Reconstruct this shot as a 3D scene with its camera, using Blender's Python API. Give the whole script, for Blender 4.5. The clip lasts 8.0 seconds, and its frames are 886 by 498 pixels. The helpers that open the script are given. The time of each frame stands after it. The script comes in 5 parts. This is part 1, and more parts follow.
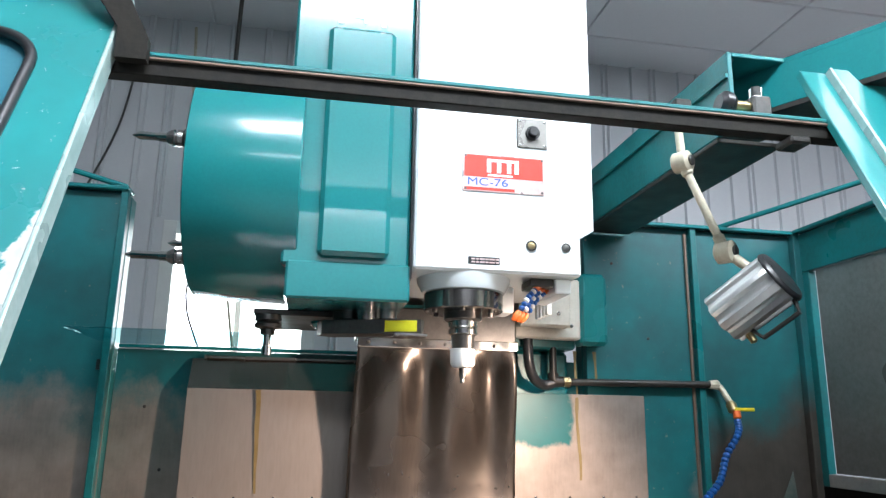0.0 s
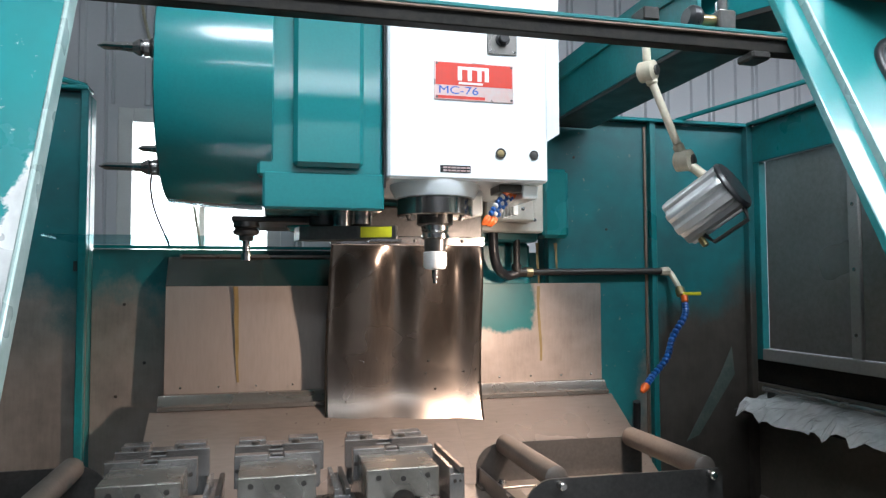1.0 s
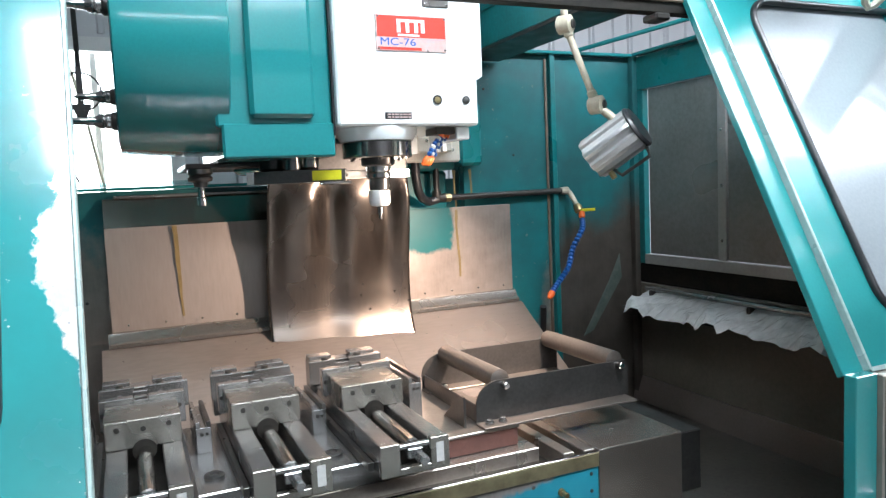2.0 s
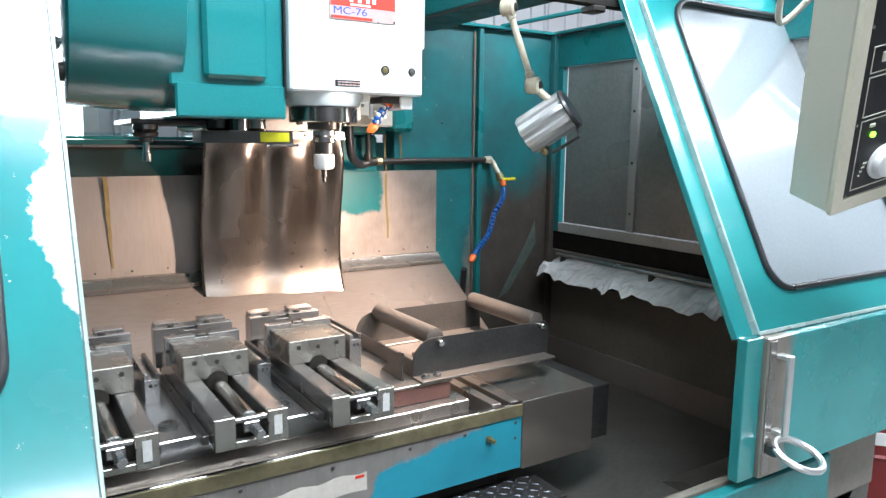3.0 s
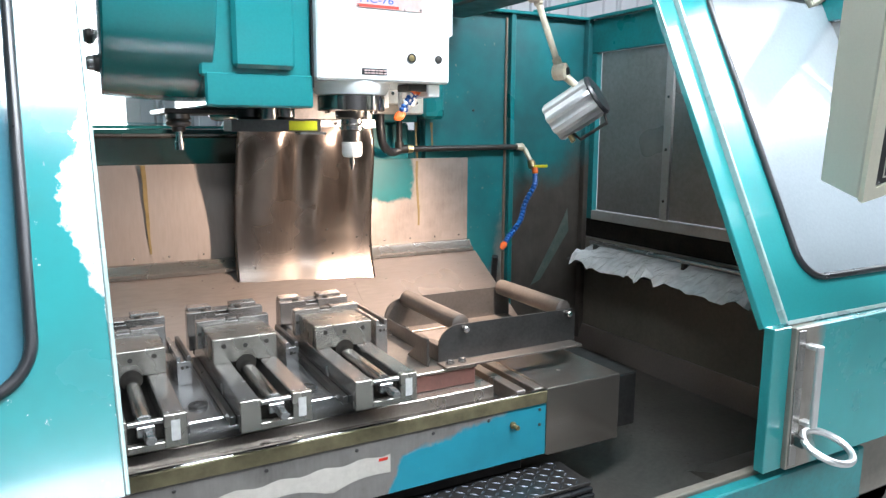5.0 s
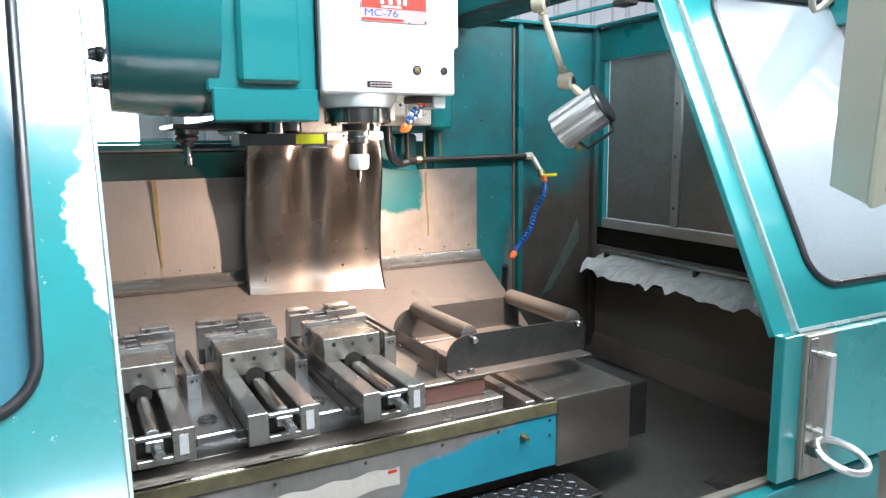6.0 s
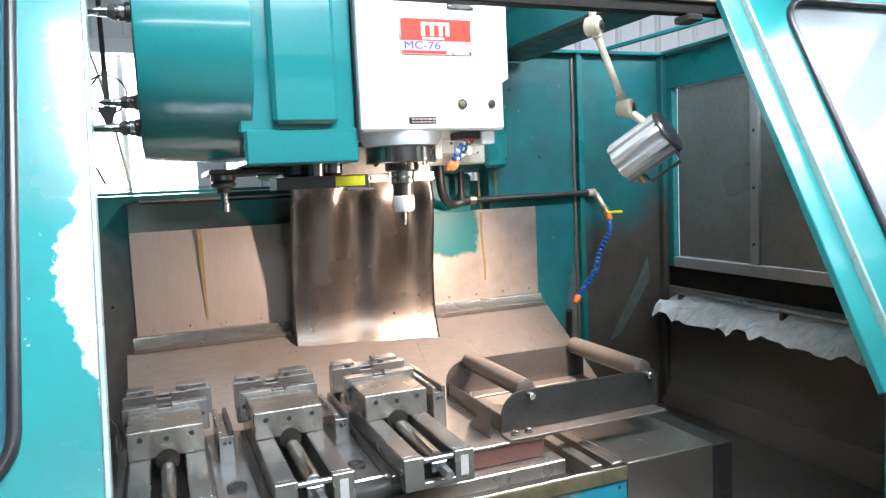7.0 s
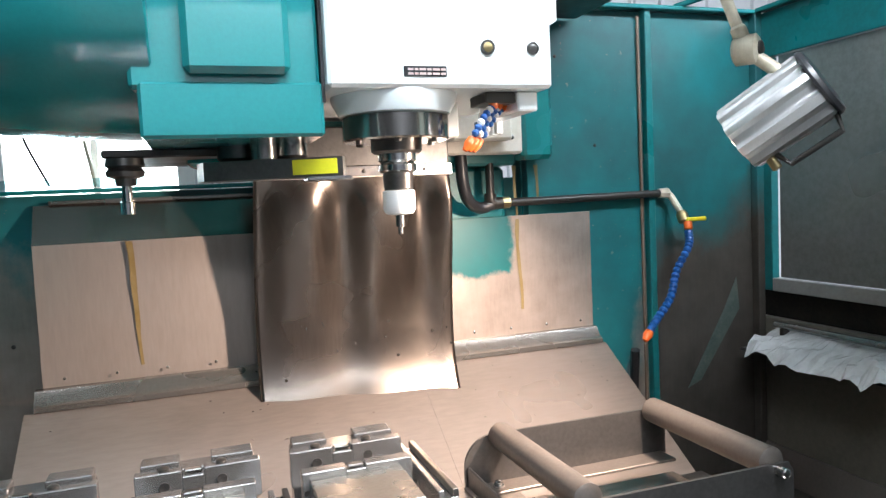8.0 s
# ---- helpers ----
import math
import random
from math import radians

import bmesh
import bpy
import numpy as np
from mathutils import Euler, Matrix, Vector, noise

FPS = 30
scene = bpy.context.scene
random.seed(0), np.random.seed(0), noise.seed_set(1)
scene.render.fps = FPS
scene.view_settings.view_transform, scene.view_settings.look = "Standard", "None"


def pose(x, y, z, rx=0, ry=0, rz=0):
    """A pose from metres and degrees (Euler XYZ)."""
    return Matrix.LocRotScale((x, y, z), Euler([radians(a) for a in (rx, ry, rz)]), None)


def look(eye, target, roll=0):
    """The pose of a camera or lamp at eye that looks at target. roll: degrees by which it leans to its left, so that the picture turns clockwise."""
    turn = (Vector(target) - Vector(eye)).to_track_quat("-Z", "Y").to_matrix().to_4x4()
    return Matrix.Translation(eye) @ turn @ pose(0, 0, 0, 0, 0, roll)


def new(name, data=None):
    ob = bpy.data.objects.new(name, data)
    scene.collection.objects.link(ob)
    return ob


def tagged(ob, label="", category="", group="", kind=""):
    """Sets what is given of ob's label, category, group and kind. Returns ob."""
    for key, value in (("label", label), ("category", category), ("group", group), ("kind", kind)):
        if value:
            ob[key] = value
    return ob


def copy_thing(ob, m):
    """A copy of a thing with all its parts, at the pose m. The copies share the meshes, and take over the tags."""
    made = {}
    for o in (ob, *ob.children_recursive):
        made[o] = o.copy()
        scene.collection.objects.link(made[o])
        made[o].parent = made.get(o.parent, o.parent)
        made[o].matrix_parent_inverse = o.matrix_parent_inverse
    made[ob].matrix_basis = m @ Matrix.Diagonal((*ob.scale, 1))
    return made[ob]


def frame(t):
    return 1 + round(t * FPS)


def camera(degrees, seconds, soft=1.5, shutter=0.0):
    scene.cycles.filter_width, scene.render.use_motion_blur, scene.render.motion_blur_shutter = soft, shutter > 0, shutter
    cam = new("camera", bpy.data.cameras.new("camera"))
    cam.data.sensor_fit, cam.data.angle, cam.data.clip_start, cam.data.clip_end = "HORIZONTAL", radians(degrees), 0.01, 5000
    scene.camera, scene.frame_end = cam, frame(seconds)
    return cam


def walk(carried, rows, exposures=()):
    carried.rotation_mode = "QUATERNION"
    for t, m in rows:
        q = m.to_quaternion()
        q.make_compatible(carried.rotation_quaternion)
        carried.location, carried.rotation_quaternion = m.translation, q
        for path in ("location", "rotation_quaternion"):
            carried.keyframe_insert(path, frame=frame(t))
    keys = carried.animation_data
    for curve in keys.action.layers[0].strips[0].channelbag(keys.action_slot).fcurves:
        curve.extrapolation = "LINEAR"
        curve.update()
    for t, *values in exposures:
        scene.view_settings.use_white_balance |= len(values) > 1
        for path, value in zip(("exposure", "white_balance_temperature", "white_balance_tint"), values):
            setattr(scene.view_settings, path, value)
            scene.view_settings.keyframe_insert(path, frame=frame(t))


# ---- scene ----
# ---- camera and walk ----
cam = camera(63.6, 8.0, soft=1.35)
PATH = [
    (0, -0.379, -1.786, 1.279, 103.37, -0.95, -10.41),
    (0.5, -0.360, -1.790, 1.260, 102.03, 0.23, -10.61),
    (1, -0.433, -1.857, 1.356, 92.90, 0.18, -13.77),
    (1.5, -0.542, -1.948, 1.409, 87.60, 2.30, -18.06),
    (3, -0.824, -2.040, 1.475, 81.47, -0.59, -32.02),
    (3.5, -0.792, -2.073, 1.473, 79.76, -1.12, -30.18),
    (4, -0.794, -2.076, 1.472, 79.78, -0.81, -28.90),
    (4.5, -0.793, -2.073, 1.473, 80.23, -0.49, -28.80),
    (6, -0.774, -2.082, 1.481, 81.17, 0.66, -27.61),
    (6.5, -0.741, -2.089, 1.482, 82.88, 1.03, -25.00),
    (7, -0.655, -1.966, 1.466, 84.73, 2.61, -22.07),
    (7.5, -0.483, -1.578, 1.451, 84.18, 2.41, -22.06),
    (8, -0.377, -1.376, 1.421, 85.88, 2.71, -19.10),
]
walk(cam, [(t, pose(x, y, z, rx, ry, rz)) for t, x, y, z, rx, ry, rz in PATH], [(0.0, 0.68), (0.3, 0.4), (0.5, 0.2), (1.0, 0.2), (1.5, 0.42), (2.8, 1.0), (6.5, 1.02), (7.5, 1.05), (8.0, 0.95)])

# ---- light ----
world = bpy.data.worlds.new("world")
scene.world = world
world.use_nodes = True
wn = world.node_tree
sky = wn.nodes.new("ShaderNodeTexSky")
sky.sky_type, sky.sun_disc = "NISHITA", False
sky.sun_elevation, sky.sun_rotation = radians(40), radians(200)
wn.links.new(sky.outputs[0], wn.nodes["Background"].inputs[0])
wn.nodes["Background"].inputs[1].default_value = 0.12


def area_lamp(name, place, target, sx, sy, watts, colour):
    data = bpy.data.lights.new(name, "AREA")
    data.shape, data.size, data.size_y, data.energy, data.color = "RECTANGLE", sx, sy, watts, colour
    ob = new(name, data)
    ob.matrix_world = look(place, target)
    return ob


# banks of shop tubes under the ceiling, in front of and beside the machine
CEIL = 3.36
COOL = (0.84, 0.91, 1.0)
# (x, y, length, width, watts)
FIXTURES = ((0.40, -1.76, 2.70, 0.66, 138), (3.30, -1.76, 2.70, 0.66, 105), (-0.20, -5.50, 2.70, 0.60, 70))
for fx, fy, fl, fw, watts in FIXTURES:
    area_lamp("ceiling_tubes", (fx, fy, CEIL - 0.06), (fx, fy, 0), fl, fw, watts, COOL)
# daylight in the shop window
area_lamp("window_daylight", (-1.05, 2.02, 1.78), (-1.05, 0, 1.5), 0.62, 0.75, 14, (0.9, 0.97, 1.0))
# the machine's own work lamp
spot = bpy.data.lights.new("work_lamp_beam", "SPOT")
spot.energy, spot.color, spot.spot_size, spot.spot_blend, spot.shadow_soft_size = 88, (1.0, 0.76, 0.62), radians(112), 0.95, 0.03
LAMP_C = Vector((0.505, -0.47, 1.532))
LAMP_D = Vector((-0.50, 0.68, -0.54)).normalized()
new("work_lamp_beam", spot).matrix_world = look(LAMP_C + LAMP_D * 0.092, (-0.04, 0.18, 0.80))


# ---- materials ----
class Nodes:
    def __init__(self, name):
        self.m = bpy.data.materials.new(name)
        self.m.use_nodes = True
        self.t = self.m.node_tree
        self.b = self.t.nodes["Principled BSDF"]
        self.co = self.add("ShaderNodeTexCoord").outputs["Object"]

    def add(self, kind):
        return self.t.nodes.new(kind)

    def link(self, a, b):
        if hasattr(a, "links"):
            self.t.links.new(a, b)
        else:
            b.default_value = a

    def noise(self, scale, detail=4, stretch=None, rough=0.6):
        n = self.add("ShaderNodeTexNoise")
        n.inputs["Scale"].default_value, n.inputs["Detail"].default_value, n.inputs["Roughness"].default_value = scale, detail, rough
        src = self.co
        if stretch:
            mp = self.add("ShaderNodeMapping")
            mp.inputs["Scale"].default_value = stretch
            self.link(src, mp.inputs[0])
            src = mp.outputs[0]
        self.link(src, n.inputs["Vector"])
        return n.outputs["Fac"]

    def axis(self, which):
        s = self.add("ShaderNodeSeparateXYZ")
        self.link(self.co, s.inputs[0])
        return s.outputs[which]

    def math(self, op, a, b=0.0, clamp=False):
        n = self.add("ShaderNodeMath")
        n.operation, n.use_clamp = op, clamp
        self.link(a, n.inputs[0])
        self.link(b, n.inputs[1])
        return n.outputs[0]

    def ramp(self, src, lo, hi, a=0.0, b=1.0):
        n = self.add("ShaderNodeMapRange")
        self.link(src, n.inputs[0])
        for i, v in enumerate((lo, hi, a, b)):
            n.inputs[1 + i].default_value = v
        return n.outputs[0]

    def mix(self, fac, a, b):
        n = self.add("ShaderNodeMix")
        n.data_type = "RGBA"
        self.link(fac, n.inputs[0])
        for v, s in ((a, n.inputs[6]), (b, n.inputs[7])):
            self.link((*v, 1) if isinstance(v, tuple) else v, s)
        return n.outputs[2]

    def bump(self, src, strength, dist=0.002):
        n = self.add("ShaderNodeBump")
        n.inputs["Strength"].default_value, n.inputs["Distance"].default_value = strength, dist
        self.link(src, n.inputs["Height"])
        self.link(n.outputs[0], self.b.inputs["Normal"])

    def done(self, colour, rough, metal=0.0, coat=0.0):
        self.link((*colour, 1) if isinstance(colour, tuple) else colour, self.b.inputs["Base Color"])
        self.link(rough, self.b.inputs["Roughness"])
        self.link(metal, self.b.inputs["Metallic"])
        self.b.inputs["Coat Weight"].default_value = coat
        self.b.inputs["Coat Roughness"].default_value = 0.08
        return self.m


def plain(name, c1, c2=None, scale=9, rough=0.5, metal=0.0, bump=0.15, fine=90, stretch=None, coat=0.0, spread=0.12):
    """A surface with two scales of variation in colour and gloss, and fine relief."""
    n = Nodes(name)
    c2 = c2 or tuple(v * 0.72 for v in c1)
    broad, small = n.noise(scale, 2, None, 0.45), n.noise(fine, 3, stretch)
    both = n.math("ADD", n.math("MULTIPLY", n.ramp(broad, 0.25, 0.8), 0.65), n.math("MULTIPLY", n.ramp(small, 0.35, 0.7), 0.35))
    col = n.mix(both, c1, c2)
    n.bump(small, bump)
    return n.done(col, n.ramp(broad, 0.15, 0.85, max(rough - spread, 0.02), rough + spread), metal, coat)


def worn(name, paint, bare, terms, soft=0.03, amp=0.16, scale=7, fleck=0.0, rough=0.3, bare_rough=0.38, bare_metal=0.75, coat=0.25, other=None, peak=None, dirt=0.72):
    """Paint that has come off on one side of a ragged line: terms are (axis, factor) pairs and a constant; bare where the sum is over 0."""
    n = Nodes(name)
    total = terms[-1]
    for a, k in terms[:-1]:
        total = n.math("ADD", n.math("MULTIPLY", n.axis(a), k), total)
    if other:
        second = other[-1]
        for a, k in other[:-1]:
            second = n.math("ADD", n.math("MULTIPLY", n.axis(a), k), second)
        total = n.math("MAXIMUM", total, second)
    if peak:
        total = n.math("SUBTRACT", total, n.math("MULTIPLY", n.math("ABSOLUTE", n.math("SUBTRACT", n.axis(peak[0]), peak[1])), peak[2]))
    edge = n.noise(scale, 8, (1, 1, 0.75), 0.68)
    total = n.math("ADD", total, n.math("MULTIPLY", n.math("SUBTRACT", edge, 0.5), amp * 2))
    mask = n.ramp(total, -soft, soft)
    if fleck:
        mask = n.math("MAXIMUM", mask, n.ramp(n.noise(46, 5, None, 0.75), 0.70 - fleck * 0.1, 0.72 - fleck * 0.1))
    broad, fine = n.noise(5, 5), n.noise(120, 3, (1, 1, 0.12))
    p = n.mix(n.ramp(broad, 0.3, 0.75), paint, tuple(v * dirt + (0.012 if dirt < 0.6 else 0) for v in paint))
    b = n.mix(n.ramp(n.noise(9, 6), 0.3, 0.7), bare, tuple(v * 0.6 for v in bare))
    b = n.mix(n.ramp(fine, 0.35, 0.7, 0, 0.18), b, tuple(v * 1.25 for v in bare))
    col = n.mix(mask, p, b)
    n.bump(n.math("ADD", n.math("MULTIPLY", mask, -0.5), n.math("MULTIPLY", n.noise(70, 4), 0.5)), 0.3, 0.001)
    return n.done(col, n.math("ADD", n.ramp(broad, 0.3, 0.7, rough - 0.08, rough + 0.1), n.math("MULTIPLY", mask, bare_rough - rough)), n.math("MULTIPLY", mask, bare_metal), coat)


TEAL_C, BARE_C = (0.012, 0.162, 0.175), (0.30, 0.265, 0.235)
TEAL = plain("teal_paint", (0.012, 0.205, 0.21), (0.010, 0.165, 0.172), 4, 0.24, 0, 0.10, 140, coat=0.5, spread=0.07)
TEAL_DULL = plain("teal_paint_grimy", (0.007, 0.19, 0.20), (0.012, 0.10, 0.105), 6, 0.36, 0, 0.2, 70, coat=0.15)
TEAL_DOOR = plain("teal_door_paint", (0.018, 0.22, 0.222), (0.015, 0.185, 0.188), 3, 0.22, 0, 0.08, 160, coat=0.7, spread=0.06)
DOOR_WORN = worn("teal_door_worn_edge", (0.020, 0.235, 0.24), (0.72, 0.74, 0.72), [(0, 1.0), 0.787], 0.003, 0.036, 30, 0.3, 0.22, 0.3, 0.4, 0.6, None, (2, 1.37, 0.32))
LATCH_WORN = worn("teal_latch_worn", (0.026, 0.25, 0.255), (0.33, 0.30, 0.26), [(0, -1.0), 0.752], 0.02, 0.05, 12, 0.2, 0.26, 0.4, 0.6, 0.3)
WALL_WORN = worn("teal_wall_worn_low", TEAL_C, BARE_C, [(2, -1.0), 1.30], 0.05, 0.20, 5, 0.25, 0.36, 0.42, 0.45, 0.1, dirt=0.42)
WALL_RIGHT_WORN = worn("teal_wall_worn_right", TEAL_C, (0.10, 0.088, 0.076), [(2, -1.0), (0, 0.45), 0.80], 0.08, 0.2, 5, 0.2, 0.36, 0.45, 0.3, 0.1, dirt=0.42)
WALL_MID = worn("teal_wall_scratched", TEAL_C, BARE_C, [(0, 1.0), (2, -0.2), -0.665], 0.03, 0.09, 8, 0.45, 0.34, 0.42, 0.4, 0.2, dirt=0.42)
PANEL_TEALED = worn("panel_part_painted", (0.006, 0.125, 0.13), (0.35, 0.295, 0.26), [(0, 1.0), -0.435], 0.008, 0.045, 11, 0.1, 0.36, 0.42, 0.35, 0.05, [(2, -1.0), 1.205])
SIDE_DARK = plain("oily_dark_steel", (0.21, 0.19, 0.158), (0.13, 0.118, 0.096), 5, 0.40, 0.2, 0.25, 60)
ZINC = plain("dull_zinc_strip", (0.40, 0.41, 0.40), (0.28, 0.285, 0.275), 7, 0.42, 0.3, 0.1, 90)
WINDOW_STEEL = plain("hazed_window_sheet", (0.27, 0.28, 0.275), (0.15, 0.152, 0.146), 3, 0.32, 0.35, 0.1, 60)
STEEL = plain("ground_steel", (0.34, 0.342, 0.34), (0.24, 0.24, 0.235), 14, 0.24, 0.85, 0.06, 220, (1, 0.1, 1), spread=0.05)
STEEL_DARK = plain("dark_steel", (0.16, 0.155, 0.15), (0.09, 0.088, 0.085), 12, 0.36, 0.9, 0.15, 120)
TROUGH = plain("wet_trough", (0.40, 0.39, 0.37), (0.30, 0.28, 0.26), 5, 0.13, 0.95, 0.06, 60, spread=0.04)
STEEL_BRIGHT = plain("bright_steel", (0.72, 0.71, 0.69), (0.55, 0.54, 0.52), 20, 0.16, 1.0, 0.05, 200)
CAST = plain("worn_cast_steel", (0.31, 0.30, 0.27), (0.21, 0.20, 0.175), 12, 0.27, 0.80, 0.1, 150, spread=0.06)
ROLLER = plain("brown_tube_steel", (0.19, 0.165, 0.145), (0.12, 0.105, 0.094), 9, 0.45, 0.7, 0.2, 130)
STAND = plain("mill_scale_plate", (0.125, 0.12, 0.115), (0.065, 0.062, 0.06), 8, 0.33, 0.75, 0.2, 110)
GALV = plain("galvanised_cover", (0.34, 0.33, 0.31), (0.26, 0.25, 0.235), 6, 0.27, 0.82, 0.08, 130, spread=0.05)
OLIVE = plain("stained_rim", (0.20, 0.175, 0.10), (0.10, 0.085, 0.05), 22, 0.5, 0.4, 0.5, 70)
RED_OXIDE = plain("red_oxide_block", (0.17, 0.075, 0.06), (0.10, 0.05, 0.042), 14, 0.5, 0.3, 0.3, 90)
HEADWHITE = plain("pale_mint_paint", (0.85, 0.91, 0.92), (0.80, 0.87, 0.885), 2.5, 0.26, 0, 0.04, 180, coat=0.4, spread=0.05)
COLUMN_WHITE = plain("pale_casting_paint", (0.72, 0.70, 0.62), (0.55, 0.52, 0.45), 12, 0.4, 0, 0.25, 90)
BLACK = plain("black_rubber", (0.012, 0.013, 0.015), (0.03, 0.03, 0.032), 20, 0.34, 0, 0.1, 120)
BLACK_PAINT = plain("black_metal_paint", (0.018, 0.019, 0.018), (0.045, 0.04, 0.035), 16, 0.4, 0.2, 0.2, 100)
BEIGE = plain("pendant_beige", (0.56, 0.56, 0.47), (0.50, 0.50, 0.42), 4, 0.42, 0, 0.15, 200)
CREAM = plain("pendant_bezel_cream", (0.72, 0.69, 0.55), (0.62, 0.59, 0.47), 6, 0.4, 0, 0.1, 160)
WHITE_PLASTIC = plain("white_plastic", (0.78, 0.79, 0.78), (0.68, 0.69, 0.68), 15, 0.35, 0, 0.05, 100)
RED = plain("red_print", (0.62, 0.035, 0.02), (0.5, 0.05, 0.03), 25, 0.4, 0, 0.05)
BLUE_PRINT = plain("blue_print", (0.02, 0.12, 0.5), (0.02, 0.1, 0.42), 30, 0.4, 0, 0.0)
SILVER = plain("plate_silver", (0.60, 0.58, 0.57), (0.70, 0.42, 0.38), 24, 0.3, 0.5, 0.05)
YELLOW = plain("yellow_mark", (0.75, 0.72, 0.02), (0.60, 0.55, 0.03), 30, 0.45, 0, 0.1)
ORANGE = plain("orange_plastic", (0.85, 0.16, 0.02), (0.7, 0.12, 0.02), 30, 0.35, 0, 0.0)
BLUE = plain("blue_plastic", (0.01, 0.10, 0.36), (0.008, 0.07, 0.26), 30, 0.35, 0, 0.0)
BRASS = plain("old_brass", (0.42, 0.33, 0.16), (0.26, 0.21, 0.12), 25, 0.35, 0.9, 0.1)
LAMP_CREAM = plain("old_cream_arm", (0.60, 0.56, 0.44), (0.36, 0.31, 0.22), 18, 0.4, 0.1, 0.2)
ALU = plain("extruded_aluminium", (0.74, 0.74, 0.73), (0.60, 0.60, 0.59), 12, 0.33, 0.85, 0.05, 160, (1, 1, 0.1))
RUST = plain("rusty_band", (0.22, 0.16, 0.12), (0.14, 0.10, 0.075), 16, 0.5, 0.4, 0.4, 80)
WALL_METAL = plain("white_liner_panel", (0.66, 0.67, 0.69), (0.60, 0.61, 0.64), 1.5, 0.4, 0.0, 0.05, 60)
WALL_UNSEEN = plain("unseen_dark_wall", (0.15, 0.15, 0.16), (0.10, 0.10, 0.11), 0.8, 0.6, 0, 0.1, 20)
CEILING_M = plain("white_ceiling_board", (0.88, 0.88, 0.90), (0.82, 0.82, 0.85), 1.2, 0.7, 0, 0.1, 50)
CONCRETE = plain("shop_concrete", (0.22, 0.215, 0.205), (0.15, 0.145, 0.14), 2.2, 0.55, 0, 0.3, 60)
DRUM_RED = plain("red_drum_paint", (0.22, 0.012, 0.012), (0.15, 0.012, 0.012), 7, 0.4, 0, 0.1)
LABEL = plain("aged_label", (0.50, 0.50, 0.48), (0.38, 0.38, 0.37), 60, 0.5)
DECAL = plain("white_torn_decal", (0.62, 0.58, 0.52), (0.46, 0.43, 0.38), 10, 0.42, 0.1, 0.2, 80)
SKYBLUE = worn("blue_table_paint", (0.018, 0.25, 0.335), (0.34, 0.32, 0.30), [(2, 0.5), (0, -1.0), -0.45], 0.006, 0.035, 13, 0.25, 0.4, 0.42, 0.5, 0.1, [(2, 1.0), (0, -0.18), -0.718])
STAIN = plain("dried_coolant_streak", (0.17, 0.12, 0.035), (0.24, 0.18, 0.08), 20, 0.5, 0, 0.1, 90)
PANEL_GREY = plain("stained_splash_sheet", (0.36, 0.315, 0.285), (0.28, 0.245, 0.22), 4, 0.40, 0.45, 0.12, 110, (1, 1, 0.15))
CHUTE = plain("oily_chute_sheet", (0.29, 0.25, 0.225), (0.21, 0.182, 0.165), 5, 0.34, 0.55, 0.12, 110, (0.2, 1, 1))
FOLD = plain("oily_folded_sheet", (0.27, 0.235, 0.21), (0.20, 0.175, 0.155), 5, 0.20, 0.92, 0.06, 110, spread=0.05)
WAYSHEET = plain("polished_way_sheet", (0.225, 0.19, 0.165), (0.155, 0.135, 0.118), 6, 0.26, 0.97, 0.08, 150, (1, 1, 0.1), spread=0.06)
EDGE_PALE = plain("edge_worn_pale", (0.42, 0.52, 0.50), (0.25, 0.36, 0.34), 14, 0.3, 0.2)
TREAD = plain("tread_steel", (0.17, 0.19, 0.22), (0.10, 0.115, 0.135), 20, 0.36, 0.85)
# black of the slide rail; also painted shade in gaps and recesses
RAIL_SHADE = plain("rail_and_shade_black", (0.010, 0.010, 0.010), (0.03, 0.027, 0.022), 18, 0.62, 0.1, 0.3)
RAIL_SHADE.node_tree.nodes["Principled BSDF"].inputs["Specular IOR Level"].default_value = 0.12
PAN = plain("oily_pan", (0.14, 0.13, 0.115), (0.07, 0.066, 0.058), 4, 0.33, 0.5, 0.15, 60)
TABLETOP = plain("worn_table_top", (0.44, 0.40, 0.36), (0.28, 0.25, 0.22), 9, 0.30, 0.85, 0.08, 140, spread=0.07)
COVER = plain("oily_cover_sheet", (0.43, 0.385, 0.34), (0.31, 0.28, 0.25), 5, 0.24, 0.88, 0.08, 120, spread=0.06)
FOIL = plain("crumpled_film", (0.86, 0.88, 0.89), (0.56, 0.58, 0.59), 16, 0.14, 0.0, 0.25, 40)


def glassy(name, tint, rough, mixin):
    n = Nodes(name)
    tr, gl, mx = n.add("ShaderNodeBsdfTransparent"), n.add("ShaderNodeBsdfGlossy"), n.add("ShaderNodeMixShader")
    tr.inputs[0].default_value = (*tint, 1)
    gl.inputs["Roughness"].default_value = rough
    n.link(n.ramp(n.noise(6), 0.3, 0.7, mixin * 0.8, mixin * 1.2), mx.inputs[0])
    n.link(tr.outputs[0], mx.inputs[1])
    n.link(gl.outputs[0], mx.inputs[2])
    n.link(mx.outputs[0], n.t.nodes["Material Output"].inputs[0])
    return n.m


ACRYLIC = glassy("clear_acrylic", (0.72, 0.9, 0.92), 0.05, 0.16)
DOORGLASS = plain("hazy_door_pane", (0.30, 0.34, 0.36), (0.24, 0.27, 0.29), 3, 0.13, 0.25, 0.05, 120, coat=0.9, spread=0.05)

# left pane: same glass, with its darker blue reflection put into the base colour
DOORGLASS_REFLECT = plain("door_pane_blue_reflection", (0.035, 0.15, 0.20), (0.05, 0.18, 0.23), 3, 0.12, 0.0, 0.04, 120, coat=0.6, spread=0.04)


